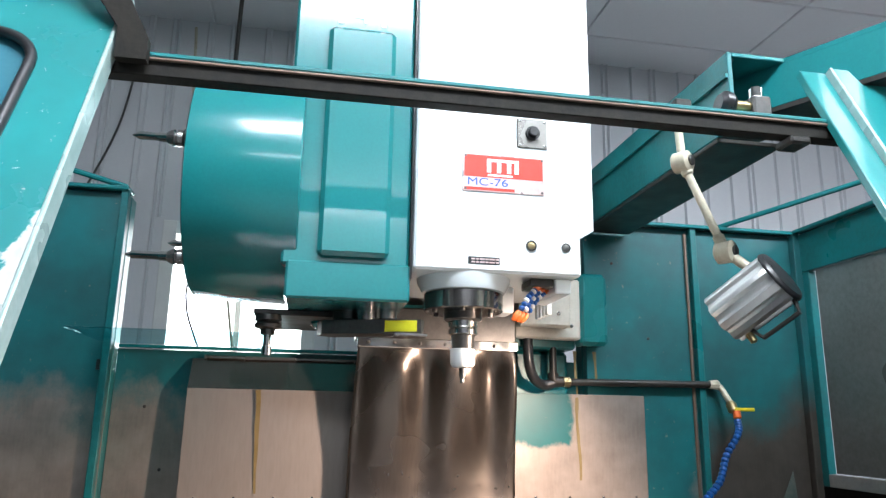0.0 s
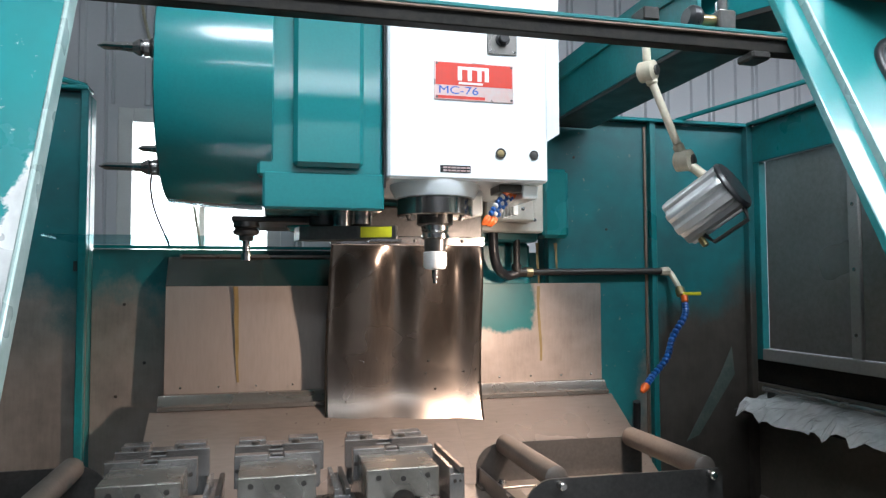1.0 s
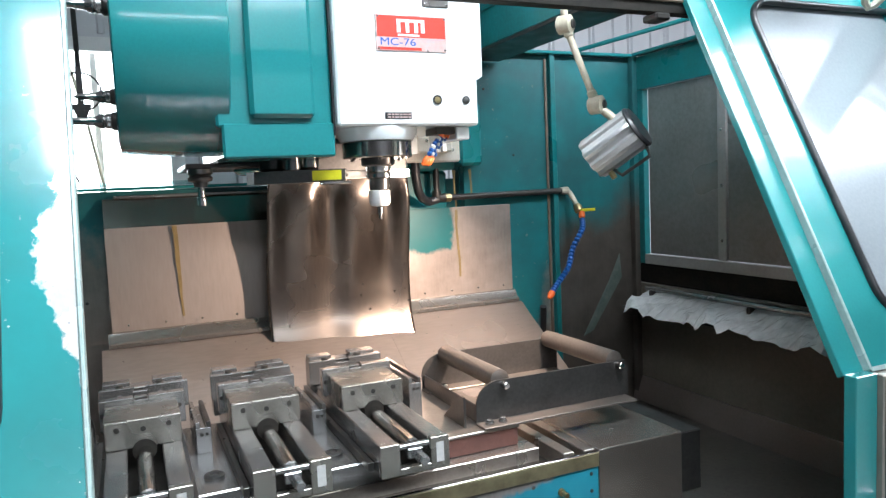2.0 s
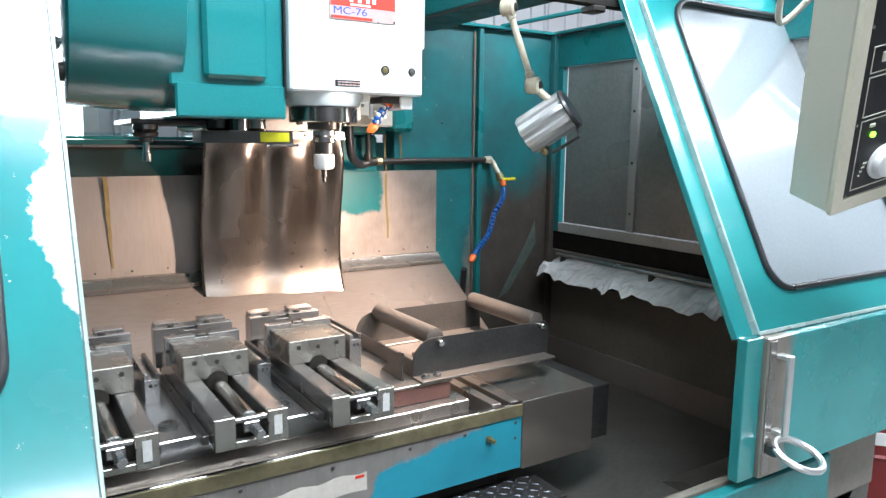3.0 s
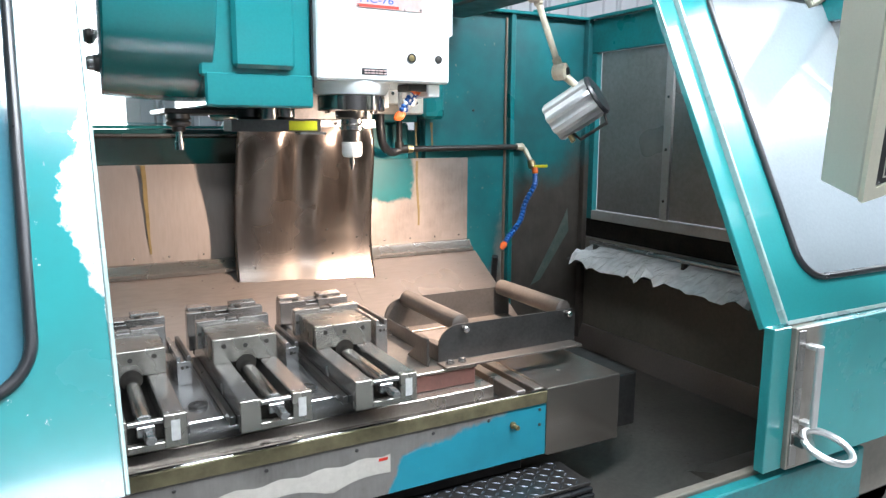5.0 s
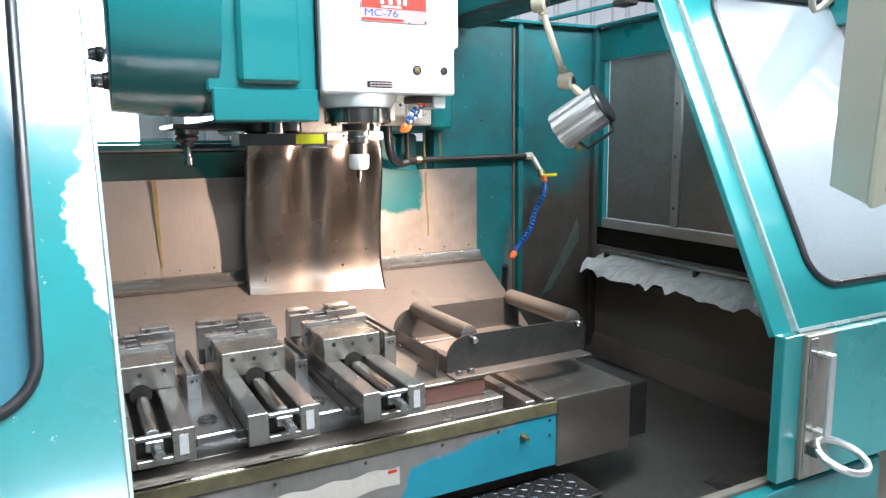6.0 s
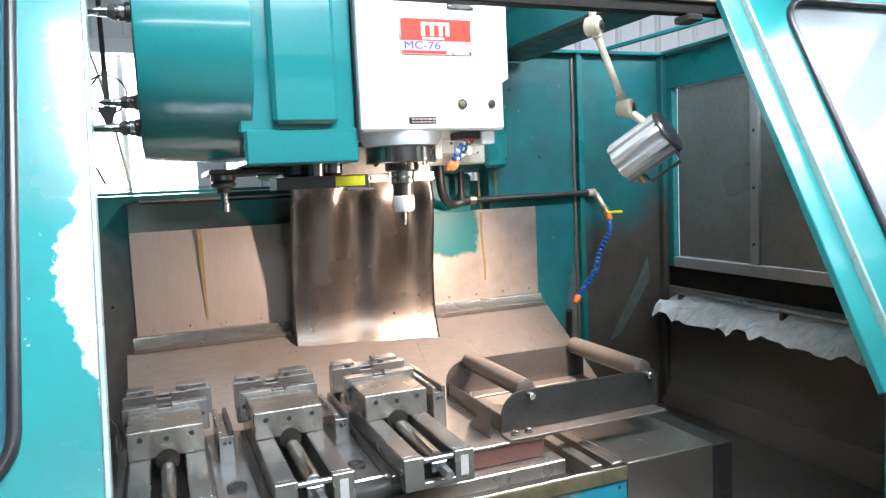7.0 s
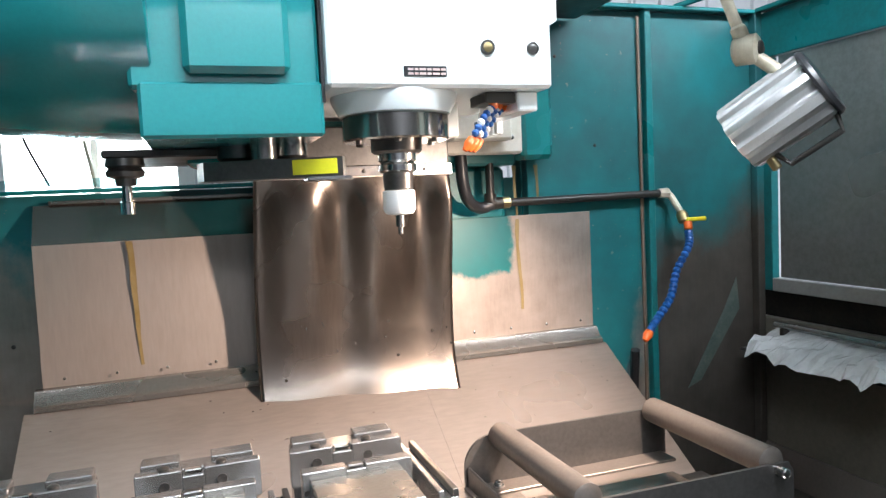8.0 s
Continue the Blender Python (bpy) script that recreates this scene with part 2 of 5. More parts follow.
def glowing(name, colour, strength):
    n = Nodes(name)
    n.b.inputs["Emission Color"].default_value = (*colour, 1)
    n.b.inputs["Emission Strength"].default_value = strength
    return n.done(colour, 0.5)


DAYLIGHT = glowing("window_daylight_outside", (0.92, 0.97, 1.0), 3.2)
LENS_GLOW = glowing("lamp_lens_lit", (1.0, 0.84, 0.66), 14.0)
LED = glowing("green_indicator", (0.25, 1.0, 0.05), 2.5)
TUBE_GLOW = glowing("tube_lit", COOL, 4.0)


# ---- mesh helpers ----
def link_mesh(name, bm, material, parent=None, smooth=False):
    me = bpy.data.meshes.new(name)
    bmesh.ops.recalc_face_normals(bm, faces=bm.faces[:])
    if smooth:
        for f in bm.faces:
            f.smooth = True
        for e in bm.edges:
            if len(e.link_faces) == 2 and e.calc_face_angle(0) > 0.6:
                e.smooth = False
    bm.to_mesh(me)
    bm.free()
    me.materials.append(material)
    ob = new(name, me)
    ob.parent = parent
    return ob


def part(name, bm, material, parent, label="", smooth=True):
    return tagged(link_mesh(name, bm, material, parent, smooth), label)


def thing(name, label, category, place=(0, 0, 0), group="", kind=""):
    ob = new(name)
    ob.location = place
    return tagged(ob, label, category, group, kind)


def box(bm, x0, x1, y0, y1, z0, z1, bevel=0.0, m=None):
    made = bmesh.ops.create_cube(bm, size=1.0)["verts"]
    for v in made:
        v.co = Vector(((x0 + x1) / 2 + v.co.x * (x1 - x0), (y0 + y1) / 2 + v.co.y * (y1 - y0), (z0 + z1) / 2 + v.co.z * (z1 - z0)))
    if bevel:
        edges = list({e for v in made for e in v.link_edges})
        out = bmesh.ops.bevel(bm, geom=edges, offset=bevel, segments=1, affect="EDGES")
        made = list({v for f in out["faces"] for v in f.verts} | {v for v in made if v.is_valid})
    if m is not None:
        bmesh.ops.transform(bm, matrix=m, verts=made)
    return bm


def boxes(*rows, bevel=0.002):
    bm = bmesh.new()
    for r in rows:
        box(bm, *r, bevel=bevel)
    return bm


def prism(bm, outline, a, b, axis="y"):
    """A closed outline drawn in the plane across an axis, carried from a to b along it."""
    def at(p, w):
        return {"x": (w, p[0], p[1]), "y": (p[0], w, p[1]), "z": (p[0], p[1], w)}[axis]
    lo, hi = [bm.verts.new(at(p, a)) for p in outline], [bm.verts.new(at(p, b)) for p in outline]
    bm.faces.new(lo)
    bm.faces.new(hi[::-1])
    for i in range(len(outline)):
        j = (i + 1) % len(outline)
        bm.faces.new((lo[i], lo[j], hi[j], hi[i]))
    return bm


def lathe(bm, profile, p0, way, seg=28):
    """Turns (distance along, radius) pairs about the line from p0 along way."""
    q = Vector(way).to_track_quat("Z", "Y").to_matrix()
    rings = []
    for h, r in profile:
        rings.append([bm.verts.new(Vector(p0) + q @ Vector((r * math.cos(math.tau * k / seg), r * math.sin(math.tau * k / seg), h))) for k in range(seg)])
    for a, b in zip(rings, rings[1:]):
        for k in range(seg):
            bm.faces.new((a[k], a[(k + 1) % seg], b[(k + 1) % seg], b[k]))
    bm.faces.new(rings[0][::-1])
    bm.faces.new(rings[-1])
    return bm


def rod(bm, p0, p1, r, seg=14, bevel=0.0):
    p0, p1 = Vector(p0), Vector(p1)
    n = (p1 - p0).length
    prof = [(0, r), (n, r)] if not bevel else [(0, r - bevel), (bevel, r), (n - bevel, r), (n, r - bevel)]
    return lathe(bm, prof, p0, p1 - p0, seg)


def sweep(bm, points, r, seg=10):
    """A round tube along a line of points."""
    pts = [Vector(p) for p in points]
    rings = []
    for i, p in enumerate(pts):
        d = (pts[min(i + 1, len(pts) - 1)] - pts[max(i - 1, 0)]).normalized()
        u = d.orthogonal().normalized() if not rings else (last - d * last.dot(d)).normalized()
        last, w = u, d.cross(u)
        rings.append([bm.verts.new(p + (u * math.cos(math.tau * k / seg) + w * math.sin(math.tau * k / seg)) * (r[i] if isinstance(r, list) else r)) for k in range(seg)])
    for a, b in zip(rings, rings[1:]):
        for k in range(seg):
            bm.faces.new((a[k], a[(k + 1) % seg], b[(k + 1) % seg], b[k]))
    bm.faces.new(rings[0][::-1])
    bm.faces.new(rings[-1])
    return bm


def curve_points(ctrl, n=24):
    """Points along a smooth line through the control points."""
    c = [Vector(p) for p in ctrl]
    c = [2 * c[0] - c[1]] + c + [2 * c[-1] - c[-2]]
    out = []
    spans = len(c) - 3
    for k in range(n + 1):
        u = k / n * spans
        i = min(int(u), spans - 1)
        t = u - i
        a, b, d, e = c[i:i + 4]
        out.append(0.5 * ((2 * b) + (d - a) * t + (2 * a - 5 * b + 4 * d - e) * t * t + (3 * b - a - 3 * d + e) * t ** 3))
    return out


def rounded(x0, x1, y0, y1, r, n=6):
    """The outline of a rectangle with round corners."""
    out = []
    for cx, cy, a0 in ((x1 - r, y1 - r, 0), (x0 + r, y1 - r, 90), (x0 + r, y0 + r, 180), (x1 - r, y0 + r, 270)):
        for k in range(n + 1):
            a = radians(a0 + 90 * k / n)
            out.append((cx + r * math.cos(a), cy + r * math.sin(a)))
    return out


def plate_with_hole(bm, x0, x1, y0, y1, inner, t, m):
    """A plate x0..x1, y0..y1 of thickness t (0 to -t) with an opening of the given outline."""
    cx, cy = sum(p[0] for p in inner) / len(inner), sum(p[1] for p in inner) / len(inner)
    outer = []
    for px, py in inner:
        dx, dy = px - cx, py - cy
        k = min(((x1 if dx > 0 else x0) - cx) / dx if abs(dx) > 1e-6 else 9, ((y1 if dy > 0 else y0) - cy) / dy if abs(dy) > 1e-6 else 9)
        outer.append([cx + dx * k, cy + dy * k])
    for qx, qy in ((x0, y0), (x0, y1), (x1, y0), (x1, y1)):
        i = min(range(len(outer)), key=lambda k: (outer[k][0] - qx) ** 2 + (outer[k][1] - qy) ** 2)
        outer[i] = [qx, qy]
    loops = [[bm.verts.new(m @ Vector((*p, z))) for p in o] for o, z in ((outer, 0), (inner, 0), (inner, -t), (outer, -t))]
    n = len(inner)
    for a, b in zip(loops, loops[1:] + loops[:1]):
        for k in range(n):
            bm.faces.new((a[k], a[(k + 1) % n], b[(k + 1) % n], b[k]))
    return bm


def letters(name, body, size, m, material, parent, squash=1.0):
    cu = bpy.data.curves.new(name, "FONT")
    cu.body, cu.size, cu.extrude, cu.align_x, cu.align_y = body, size, 0.0004, "CENTER", "CENTER"
    tmp = bpy.data.objects.new(name, cu)
    scene.collection.objects.link(tmp)
    me = bpy.data.meshes.new_from_object(tmp.evaluated_get(bpy.context.evaluated_depsgraph_get()))
    bpy.data.objects.remove(tmp)
    me.transform(m @ Matrix.Diagonal((squash, 1, 1, 1)))
    me.materials.clear()
    me.materials.append(material)
    ob = new(name, me)
    ob.parent = parent
    return ob


FACING = pose(0, 0, 0, 90)     # turns a flat drawing to face the front of the machine


def screws(parent, places, way, r=0.004, h=0.0025, material=None, name="screw"):
    """Alike small screw heads, one object each on one mesh."""
    bm = lathe(bmesh.new(), [(0, r), (h * 0.6, r), (h, r * 0.55)], (0, 0, 0), way, 8)
    first = part(name, bm, material or STEEL, parent)
    first.location = places[0]
    for p in places[1:]:
        o = new(name, first.data)
        o.parent, o.location = parent, p


# ---- shop building ----
def shop():
    bm = bmesh.new()
    box(bm, -5, 6, -6.5, 2.1, -0.1, 0.0)
    tagged(link_mesh("floor", bm, CONCRETE), "grey worn concrete shop floor", "floor", kind="structure")
    bm = bmesh.new()
    for i in range(-5, 6):
        for j in range(-13, 4):
            box(bm, i + 0.006, i + 0.994, j * 0.5 + 0.106, j * 0.5 + 0.594, CEIL, CEIL + 0.03, 0.004)
    box(bm, -5, 6, -6.5, 2.1, CEIL + 0.012, CEIL + 0.08)
    tagged(link_mesh("ceiling", bm, CEILING_M), "white board ceiling with thin joints", "ceiling", kind="structure")
    # ribbed liner wall behind the machine, open at the window
    wx0, wx1, wz0, wz1, wy = -1.10, -0.42, 1.42, 2.18, 1.90
    wall = thing("wall_north", "white ribbed metal liner wall", "wall", kind="structure")
    bm = bmesh.new()
    for a, b, c, d in ((-5, wx0, 0, CEIL), (wx1, 6, 0, CEIL), (wx0, wx1, 0, wz0), (wx0, wx1, wz1, CEIL)):
        box(bm, a, b, wy, wy + 0.12, c, d)
    part("wall_sheet", bm, WALL_METAL, wall)
    bm = bmesh.new()
    x = -5.0
    while x < 6:
        for dx, w in ((0.0, 0.03), (0.12, 0.012), (0.15, 0.012)):
            spans = [(0, CEIL)] if not (wx0 - 0.1 < x + dx < wx1 + 0.07) else [(0, wz0 - 0.07), (wz1 + 0.07, CEIL)]
            for c, d in spans:
                prism(bm, [(x + dx, wy), (x + dx + 0.008, wy - 0.016), (x + dx + w, wy - 0.016), (x + dx + w + 0.008, wy)], c, d, "z")
        x += 0.305
    tagged(part("ribs", bm, WALL_METAL, wall), kind="stuff")
    win = thing("window_1", "white framed shop window, bright with daylight", "window", kind="structure")
    for n, r in (("jamb", (wx0 - 0.05, wx0 + 0.02, wy - 0.03, wy + 0.1, wz0 - 0.05, wz1 + 0.05)), ("jamb", (wx1 - 0.02, wx1 + 0.05, wy - 0.03, wy + 0.1, wz0 - 0.05, wz1 + 0.05)),
                 ("window_head", (wx0 + 0.02, wx1 - 0.02, wy - 0.03, wy + 0.1, wz1 - 0.02, wz1 + 0.05)), ("window_sill", (wx0 + 0.02, wx1 - 0.02, wy - 0.06, wy + 0.1, wz0 - 0.05, wz0 + 0.02)),
                 ("glazing_bar", (-0.775, -0.745, wy + 0.02, wy + 0.06, wz0 + 0.02, wz1 - 0.02))):
        part(n, boxes(r, bevel=0.004), WHITE_PLASTIC, win)
    bm = bmesh.new()
    box(bm, wx0 - 0.2, wx1 + 0.2, wy + 0.2, wy + 0.22, wz0 - 0.2, wz1 + 0.2)
    tagged(link_mesh("backdrop", bm, DAYLIGHT), "bright overcast daylight outside", "backdrop", kind="structure")
    # unseen closing walls, coloured dark to keep reflections and fill light low
    for name, r in (("wall_south", (-5, 6, -6.6, -6.5, 0, CEIL)), ("wall_west", (-5.1, -5, -6.5, 2.1, 0, CEIL)), ("wall_east", (6, 6.1, -6.5, 2.1, 0, CEIL))):
        tagged(link_mesh(name, boxes(r, bevel=0), WALL_UNSEEN), "unseen shop wall, its grey darkened to stand for a dim room", "wall", kind="structure")
    # tube fixtures
    for x, y, sx, sy, _ in FIXTURES:
        lamp = thing("ceiling_light", "white ceiling fixture with lit tubes", "light", (x, y, CEIL), "ceiling lights")
        part("tray", boxes((-sx / 2, sx / 2, -sy / 2, sy / 2, -0.03, 0.0)), WHITE_PLASTIC, lamp)
        for ty in (-0.3 * sy, 0.3 * sy):
            part("tube", rod(bmesh.new(), (-sx / 2 + 0.05, ty, -0.045), (sx / 2 - 0.05, ty, -0.045), 0.013, 12), TUBE_GLOW, lamp, "lit white tube")
    # hanging cord with a loop in front of the window
    loop = thing("hanging_hook", "black cord with wire loop hanging from the ceiling", "hook", (-0.80, 1.3, 1.9))
    bm = sweep(bmesh.new(), curve_points([(0.01, 0, CEIL - 1.9), (0.0, 0, 0.6), (0.0, 0, 0.08)], 10), 0.010, 8)
    part("cord", bm, BLACK_PAINT, loop)
    bm = sweep(bmesh.new(), [(0.078 * math.sin(a), 0, -0.01 + 0.078 * math.cos(a)) for a in [math.tau * k / 24 for k in range(25)]], 0.004, 6)
    part("ring", bm, BLACK_PAINT, loop)
    bm = boxes((-0.012, 0.012, -0.01, 0.01, -0.14, 0.09))
    prism(bm, [(-0.04, -0.06), (0.04, -0.06), (0.012, -0.13), (-0.012, -0.13)], -0.008, 0.008)
    part("fork", bm, BLACK_PAINT, loop)
    bm = sweep(bmesh.new(), curve_points([(-0.02, 0, 0.07), (-0.10, 0.0, -0.05), (-0.10, 0, -0.2), (-0.03, 0, -0.38)], 16), 0.005, 6)
    part("loose_wire", bm, BLACK_PAINT, loop)
    line = thing("air_line", "thin yellowed air line hanging down the wall", "hose", (-0.74, 1.86, 0.0))
    part("line", sweep(bmesh.new(), curve_points([(-0.35, 0, 3.3), (-0.3, 0, 2.7), (-0.1, 0, 2.0), (0.02, 0, 1.3)], 20), 0.008, 6), LAMP_CREAM, line)
    cable = thing("wall_cable", "thin grey cable drooping across the wall", "cable", (0, 1.87, 0))
    part("cable_run", sweep(bmesh.new(), curve_points([(-1.35, 0, 3.2), (-1.42, 0, 2.7), (-1.6, 0, 2.2)], 14), 0.006, 6), STEEL_DARK, cable)


shop()


# ---- machine enclosure ----
def enclosure():
    e = thing("machine_enclosure", "teal painted machine enclosure with worn and oily inner walls", "enclosure")
    part("back_wall_low", boxes((-0.954, 0.50, 0.516, 0.535, 0.45, 1.47)), WALL_WORN, e, "teal sheet worn to bare metal low down")
    part("wall_return", boxes((-0.965, -0.955, 0.476, 0.535, 0.45, 1.933)), TEAL_DULL, e)
    part("wall_return", boxes((0.501, 0.511, 0.476, 0.535, 0.45, 1.933)), TEAL_DULL, e)
    part("back_wall_tall", boxes((-1.40, -0.956, 0.438, 0.475, 0.45, 1.933)), WALL_WORN, e, "tall teal sheet worn to bare metal low down")
    part("back_wall_tall", boxes((0.502, 0.884, 0.438, 0.475, 0.45, 1.933)), WALL_MID, e, "scratched teal sheet")
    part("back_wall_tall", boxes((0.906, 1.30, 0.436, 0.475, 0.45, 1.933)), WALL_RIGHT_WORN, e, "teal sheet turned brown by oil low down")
    part("seam_post", boxes((0.884, 0.906, 0.416, 0.475, 0.45, 1.945)), TEAL_DULL, e)
    part("seam_post", boxes((0.866, 0.876, 0.430, 0.437, 0.60, 1.92)), RUST, e, "rusty cover strip")
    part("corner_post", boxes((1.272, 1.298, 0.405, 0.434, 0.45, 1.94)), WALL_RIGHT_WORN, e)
    part("corner_post", boxes((-0.972, -0.950, 0.414, 0.437, 0.45, 1.94)), TEAL_DULL, e)
    part("top_flange", boxes((0.51, 1.298, 0.405, 0.475, 1.935, 1.947)), TEAL, e)
    part("top_flange", boxes((-1.40, -0.95, 0.405, 0.475, 1.935, 1.947)), TEAL, e)
    part("top_flange", boxes((-0.948, 0.0, 0.496, 0.535, 1.472, 1.482)), TEAL, e)
    # right side wall: dark foot, hazy steel windows over a gap
    part("side_wall", boxes((1.302, 1.325, -1.02, 0.475, 0.45, 1.0)), SIDE_DARK, e, "oily dark lower side wall")
    # black strip with the darkness of the gap put into its colour
    part("side_gap", boxes((1.330, 1.345, -1.02, 0.475, 0.98, 1.10)), RAIL_SHADE, e)
    part("side_header", boxes((1.295, 1.325, -1.02, 0.434, 1.80, 1.935)), TEAL_DULL, e)
    part("top_flange", boxes((1.27, 1.325, -1.02, 0.404, 1.937, 1.949)), TEAL, e)
    part("side_stile", boxes((1.297, 1.325, 0.375, 0.434, 1.085, 1.799)), TEAL_DULL, e)
    ys = [0.374, -0.045, -0.44, -0.84]
    for a, b in zip(ys, ys[1:]):
        part("side_pane", boxes((1.306, 1.316, b + 0.022, a - 0.022, 1.128, 1.798)), WINDOW_STEEL, e, "hazy scratched side window")
        part("pane_post", boxes((1.298, 1.312, b - 0.02, b + 0.02, 1.126, 1.798)), ZINC, e)
    part("pane_rail", boxes((1.292, 1.318, -0.86, 0.372, 1.085, 1.125)), ZINC, e)
    screws(e, [(1.2975, -0.045, z) for z in (1.2, 1.4, 1.6, 1.76)], (-1, 0, 0), 0.006)
    part("side_wall", boxes((-1.425, -1.402, -1.02, 0.475, 0.45, 1.933)), WALL_WORN, e)
    # foot angle along the side wall
    bm = bmesh.new()
    prism(bm, [(1.30, 0.501), (1.30, 0.60), (1.292, 0.60), (1.265, 0.515), (1.265, 0.501)], -1.0, 0.43, "y")
    part("foot_angle", bm, CHUTE, e)
    bm = bmesh.new()
    prism(bm, [(-1.40, 0.441), (-1.40, 0.50), (0.41, 0.50), (0.44, 0.458), (0.685, 0.458), (0.765, 0.50), (1.30, 0.50), (1.30, 0.441)], -1.03, 0.45, "y")
    part("floor_pan", bm, PAN, e, "oily dark chip pan")
    bm = bmesh.new()
    prism(bm, [(-0.715, 0.5005), (-0.80, 0.532), (-1.014, 0.545), (-1.014, 0.5005)], 0.765, 1.295, "x")
    part("pan_ramp", bm, PAN, e)
    rng = random.Random(11)
    bm = bmesh.new()
    for k in range(60):
        x, y, w = rng.uniform(0.78, 1.25), rng.uniform(-0.70, 0.2), rng.uniform(0.001, 0.0026)
        box(bm, x, x + w * 2.2, y, y + w, 0.5002, 0.5016)
    tagged(part("chips", bm, STEEL_BRIGHT, e, "scattered bright metal chips", False), kind="stuff")
    # splash sheets with folded top, ledge and chute
    bm = bmesh.new()
    prism(bm, [(0.442, 1.03), (0.452, 1.355), (0.460, 1.352), (0.450, 1.03)], -0.733, -0.19, "x")
    part("splash_sheet", bm, PANEL_GREY, e, "bare stained splash sheet", False)
    bm = bmesh.new()
    prism(bm, [(0.452, 1.3555), (0.504, 1.446), (0.511, 1.441), (0.460, 1.3525)], -0.733, -0.19, "x")
    part("splash_fold", bm, FOLD, e, "smooth oily folded edge of the splash sheet", False)
    part("splash_rib", boxes((-0.70, -0.20, 0.496, 0.509, 1.446, 1.456)), GALV, e)
    part("splash_sheet", boxes((0.15, 0.692, 0.430, 0.438, 1.03, 1.362), bevel=0.0015), PANEL_TEALED, e, "splash sheet with teal paint left on one corner")
    for x0, x1, z in ((-0.745, -0.19, 1.0), (0.15, 0.695, 1.0)):
        bm = bmesh.new()
        prism(bm, [(0.432, z + 0.032), (0.416, z + 0.030), (0.400, z + 0.006), (0.386, z), (0.386, z - 0.012), (0.432, z - 0.012)], x0, x1, "x")
        part("ledge", bm, GALV, e)
        screws(e, [(x0 + 0.06 + k * 0.11, 0.4285, z + 0.05) for k in range(5)], (0, -1, 0), 0.0035)
        bm = bmesh.new()
        prism(bm, [(0.392, z - 0.013), (-0.15, z - 0.36), (-0.15, z - 0.37), (0.392, z - 0.024)], x0 - 0.02 if x0 < 0 else 0.1405, 0.140 if x0 < 0 else x1 + 0.012, "x")
        part("chute", bm, CHUTE, e, "oily sloping chute sheet")
    bm = bmesh.new()
    prism(bm, [(0.44, 1.35), (0.425, 0.985), (0.432, 0.985), (0.448, 1.35)], -0.188, 0.148, "x")
    part("splash_sheet", bm, CHUTE, e)
    # dried streaks of coolant
    for x, z0, z1, w, y in ((-0.528, 1.06, 1.354, 0.008, 0.4425), (0.46, 1.10, 1.352, 0.007, 0.4285), (0.46, 1.352, 1.50, 0.006, 0.4365), (0.53, 1.40, 1.50, 0.006, 0.4365)):
        bm = bmesh.new()
        n = 14
        left, right = [], []
        for k in range(n + 1):
            z = z1 + (z0 - z1) * k / n
            c, h = x + 0.006 * noise.noise((x * 9, z * 9, 0)) + (z1 - z) * 0.03, w * (0.55 + 0.45 * noise.noise((x, z * 25, 3))) * (1 - 0.5 * k / n) + 0.002
            left.append((c - h, z))
            right.append((c + h, z))
        vs = [bm.verts.new((p[0], y - 0.0012, p[1])) for p in left + right[::-1]]
        for k in range(n):
            bm.faces.new((vs[k], vs[k + 1], vs[2 * n - k], vs[2 * n + 1 - k]))
        part("streak", bm, STAIN, e, "dried yellow coolant streak")
    part("wall_clip", boxes((-0.985, -0.972, 0.425, 0.4375, 1.40, 1.43), bevel=0.001), BLACK_PAINT, e)
    screws(e, [(-0.86, 0.5155, 1.30), (-0.80, 0.5155, 1.12), (-0.88, 0.5155, 1.02), (0.60, 0.4375, 1.80), (0.72, 0.4375, 1.55)], (0, -1, 0), 0.005, 0.003, BLACK_PAINT)
    rng = random.Random(29)
    bm = bmesh.new()
    for k in range(70):
        x, y, w = rng.uniform(-0.74, 0.68), rng.uniform(0.0, 0.37), rng.uniform(0.0008, 0.002)
        z = 0.987 - (0.392 - y) * 0.6402
        box(bm, x, x + w * 2, y, y + w, z, z + 0.002)
    tagged(part("chips", bm, STEEL_BRIGHT, e, "bright chips caught on the chute", False), kind="stuff")
    # ragged bare scratch on the wall
    bm = bmesh.new()
    prism(bm, [(1.02, 0.80), (1.07, 0.82), (1.22, 1.03), (1.21, 1.13), (1.16, 1.03)], 0.4335, 0.4355, "y")
    part("scuff", bm, plain("bare_scuff", (0.17, 0.19, 0.17), (0.06, 0.11, 0.10), 14, 0.45, 0.3), e, "pale scuff")
    # slide rail across the door opening
    part("rail_web", boxes((-0.86, 0.78, -0.617, -0.585, 1.830, 1.862)), RAIL_SHADE, e, "dirty black slide rail")
    part("rail_flange", boxes((-0.86, 0.78, -0.622, -0.57, 1.863, 1.872)), TEAL_DULL, e)
    part("rail_lip", boxes((-0.86, 0.78, -0.624, -0.6175, 1.856, 1.862)), RUST, e)
    for x in (0.535,):
        part("rail_bracket", boxes((x - 0.022, x + 0.022, -0.628, -0.575, 1.812, 1.829), bevel=0.004), BLACK_PAINT, e)
    for x in (-0.83, 0.75):
        part("rail_bracket", boxes((x - 0.03, x + 0.03, -0.630, -0.575, 1.808, 1.829), bevel=0.005), RAIL_SHADE, e)
    bm = bmesh.new()
    prism(bm, [(-0.725, 1.845), (-0.675, 1.845), (-0.675, 1.885), (-0.765, 2.06), (-0.835, 2.06), (-0.725, 1.90)], -0.645, -0.6245, "y")
    part("hanger", bm, RAIL_SHADE, e)
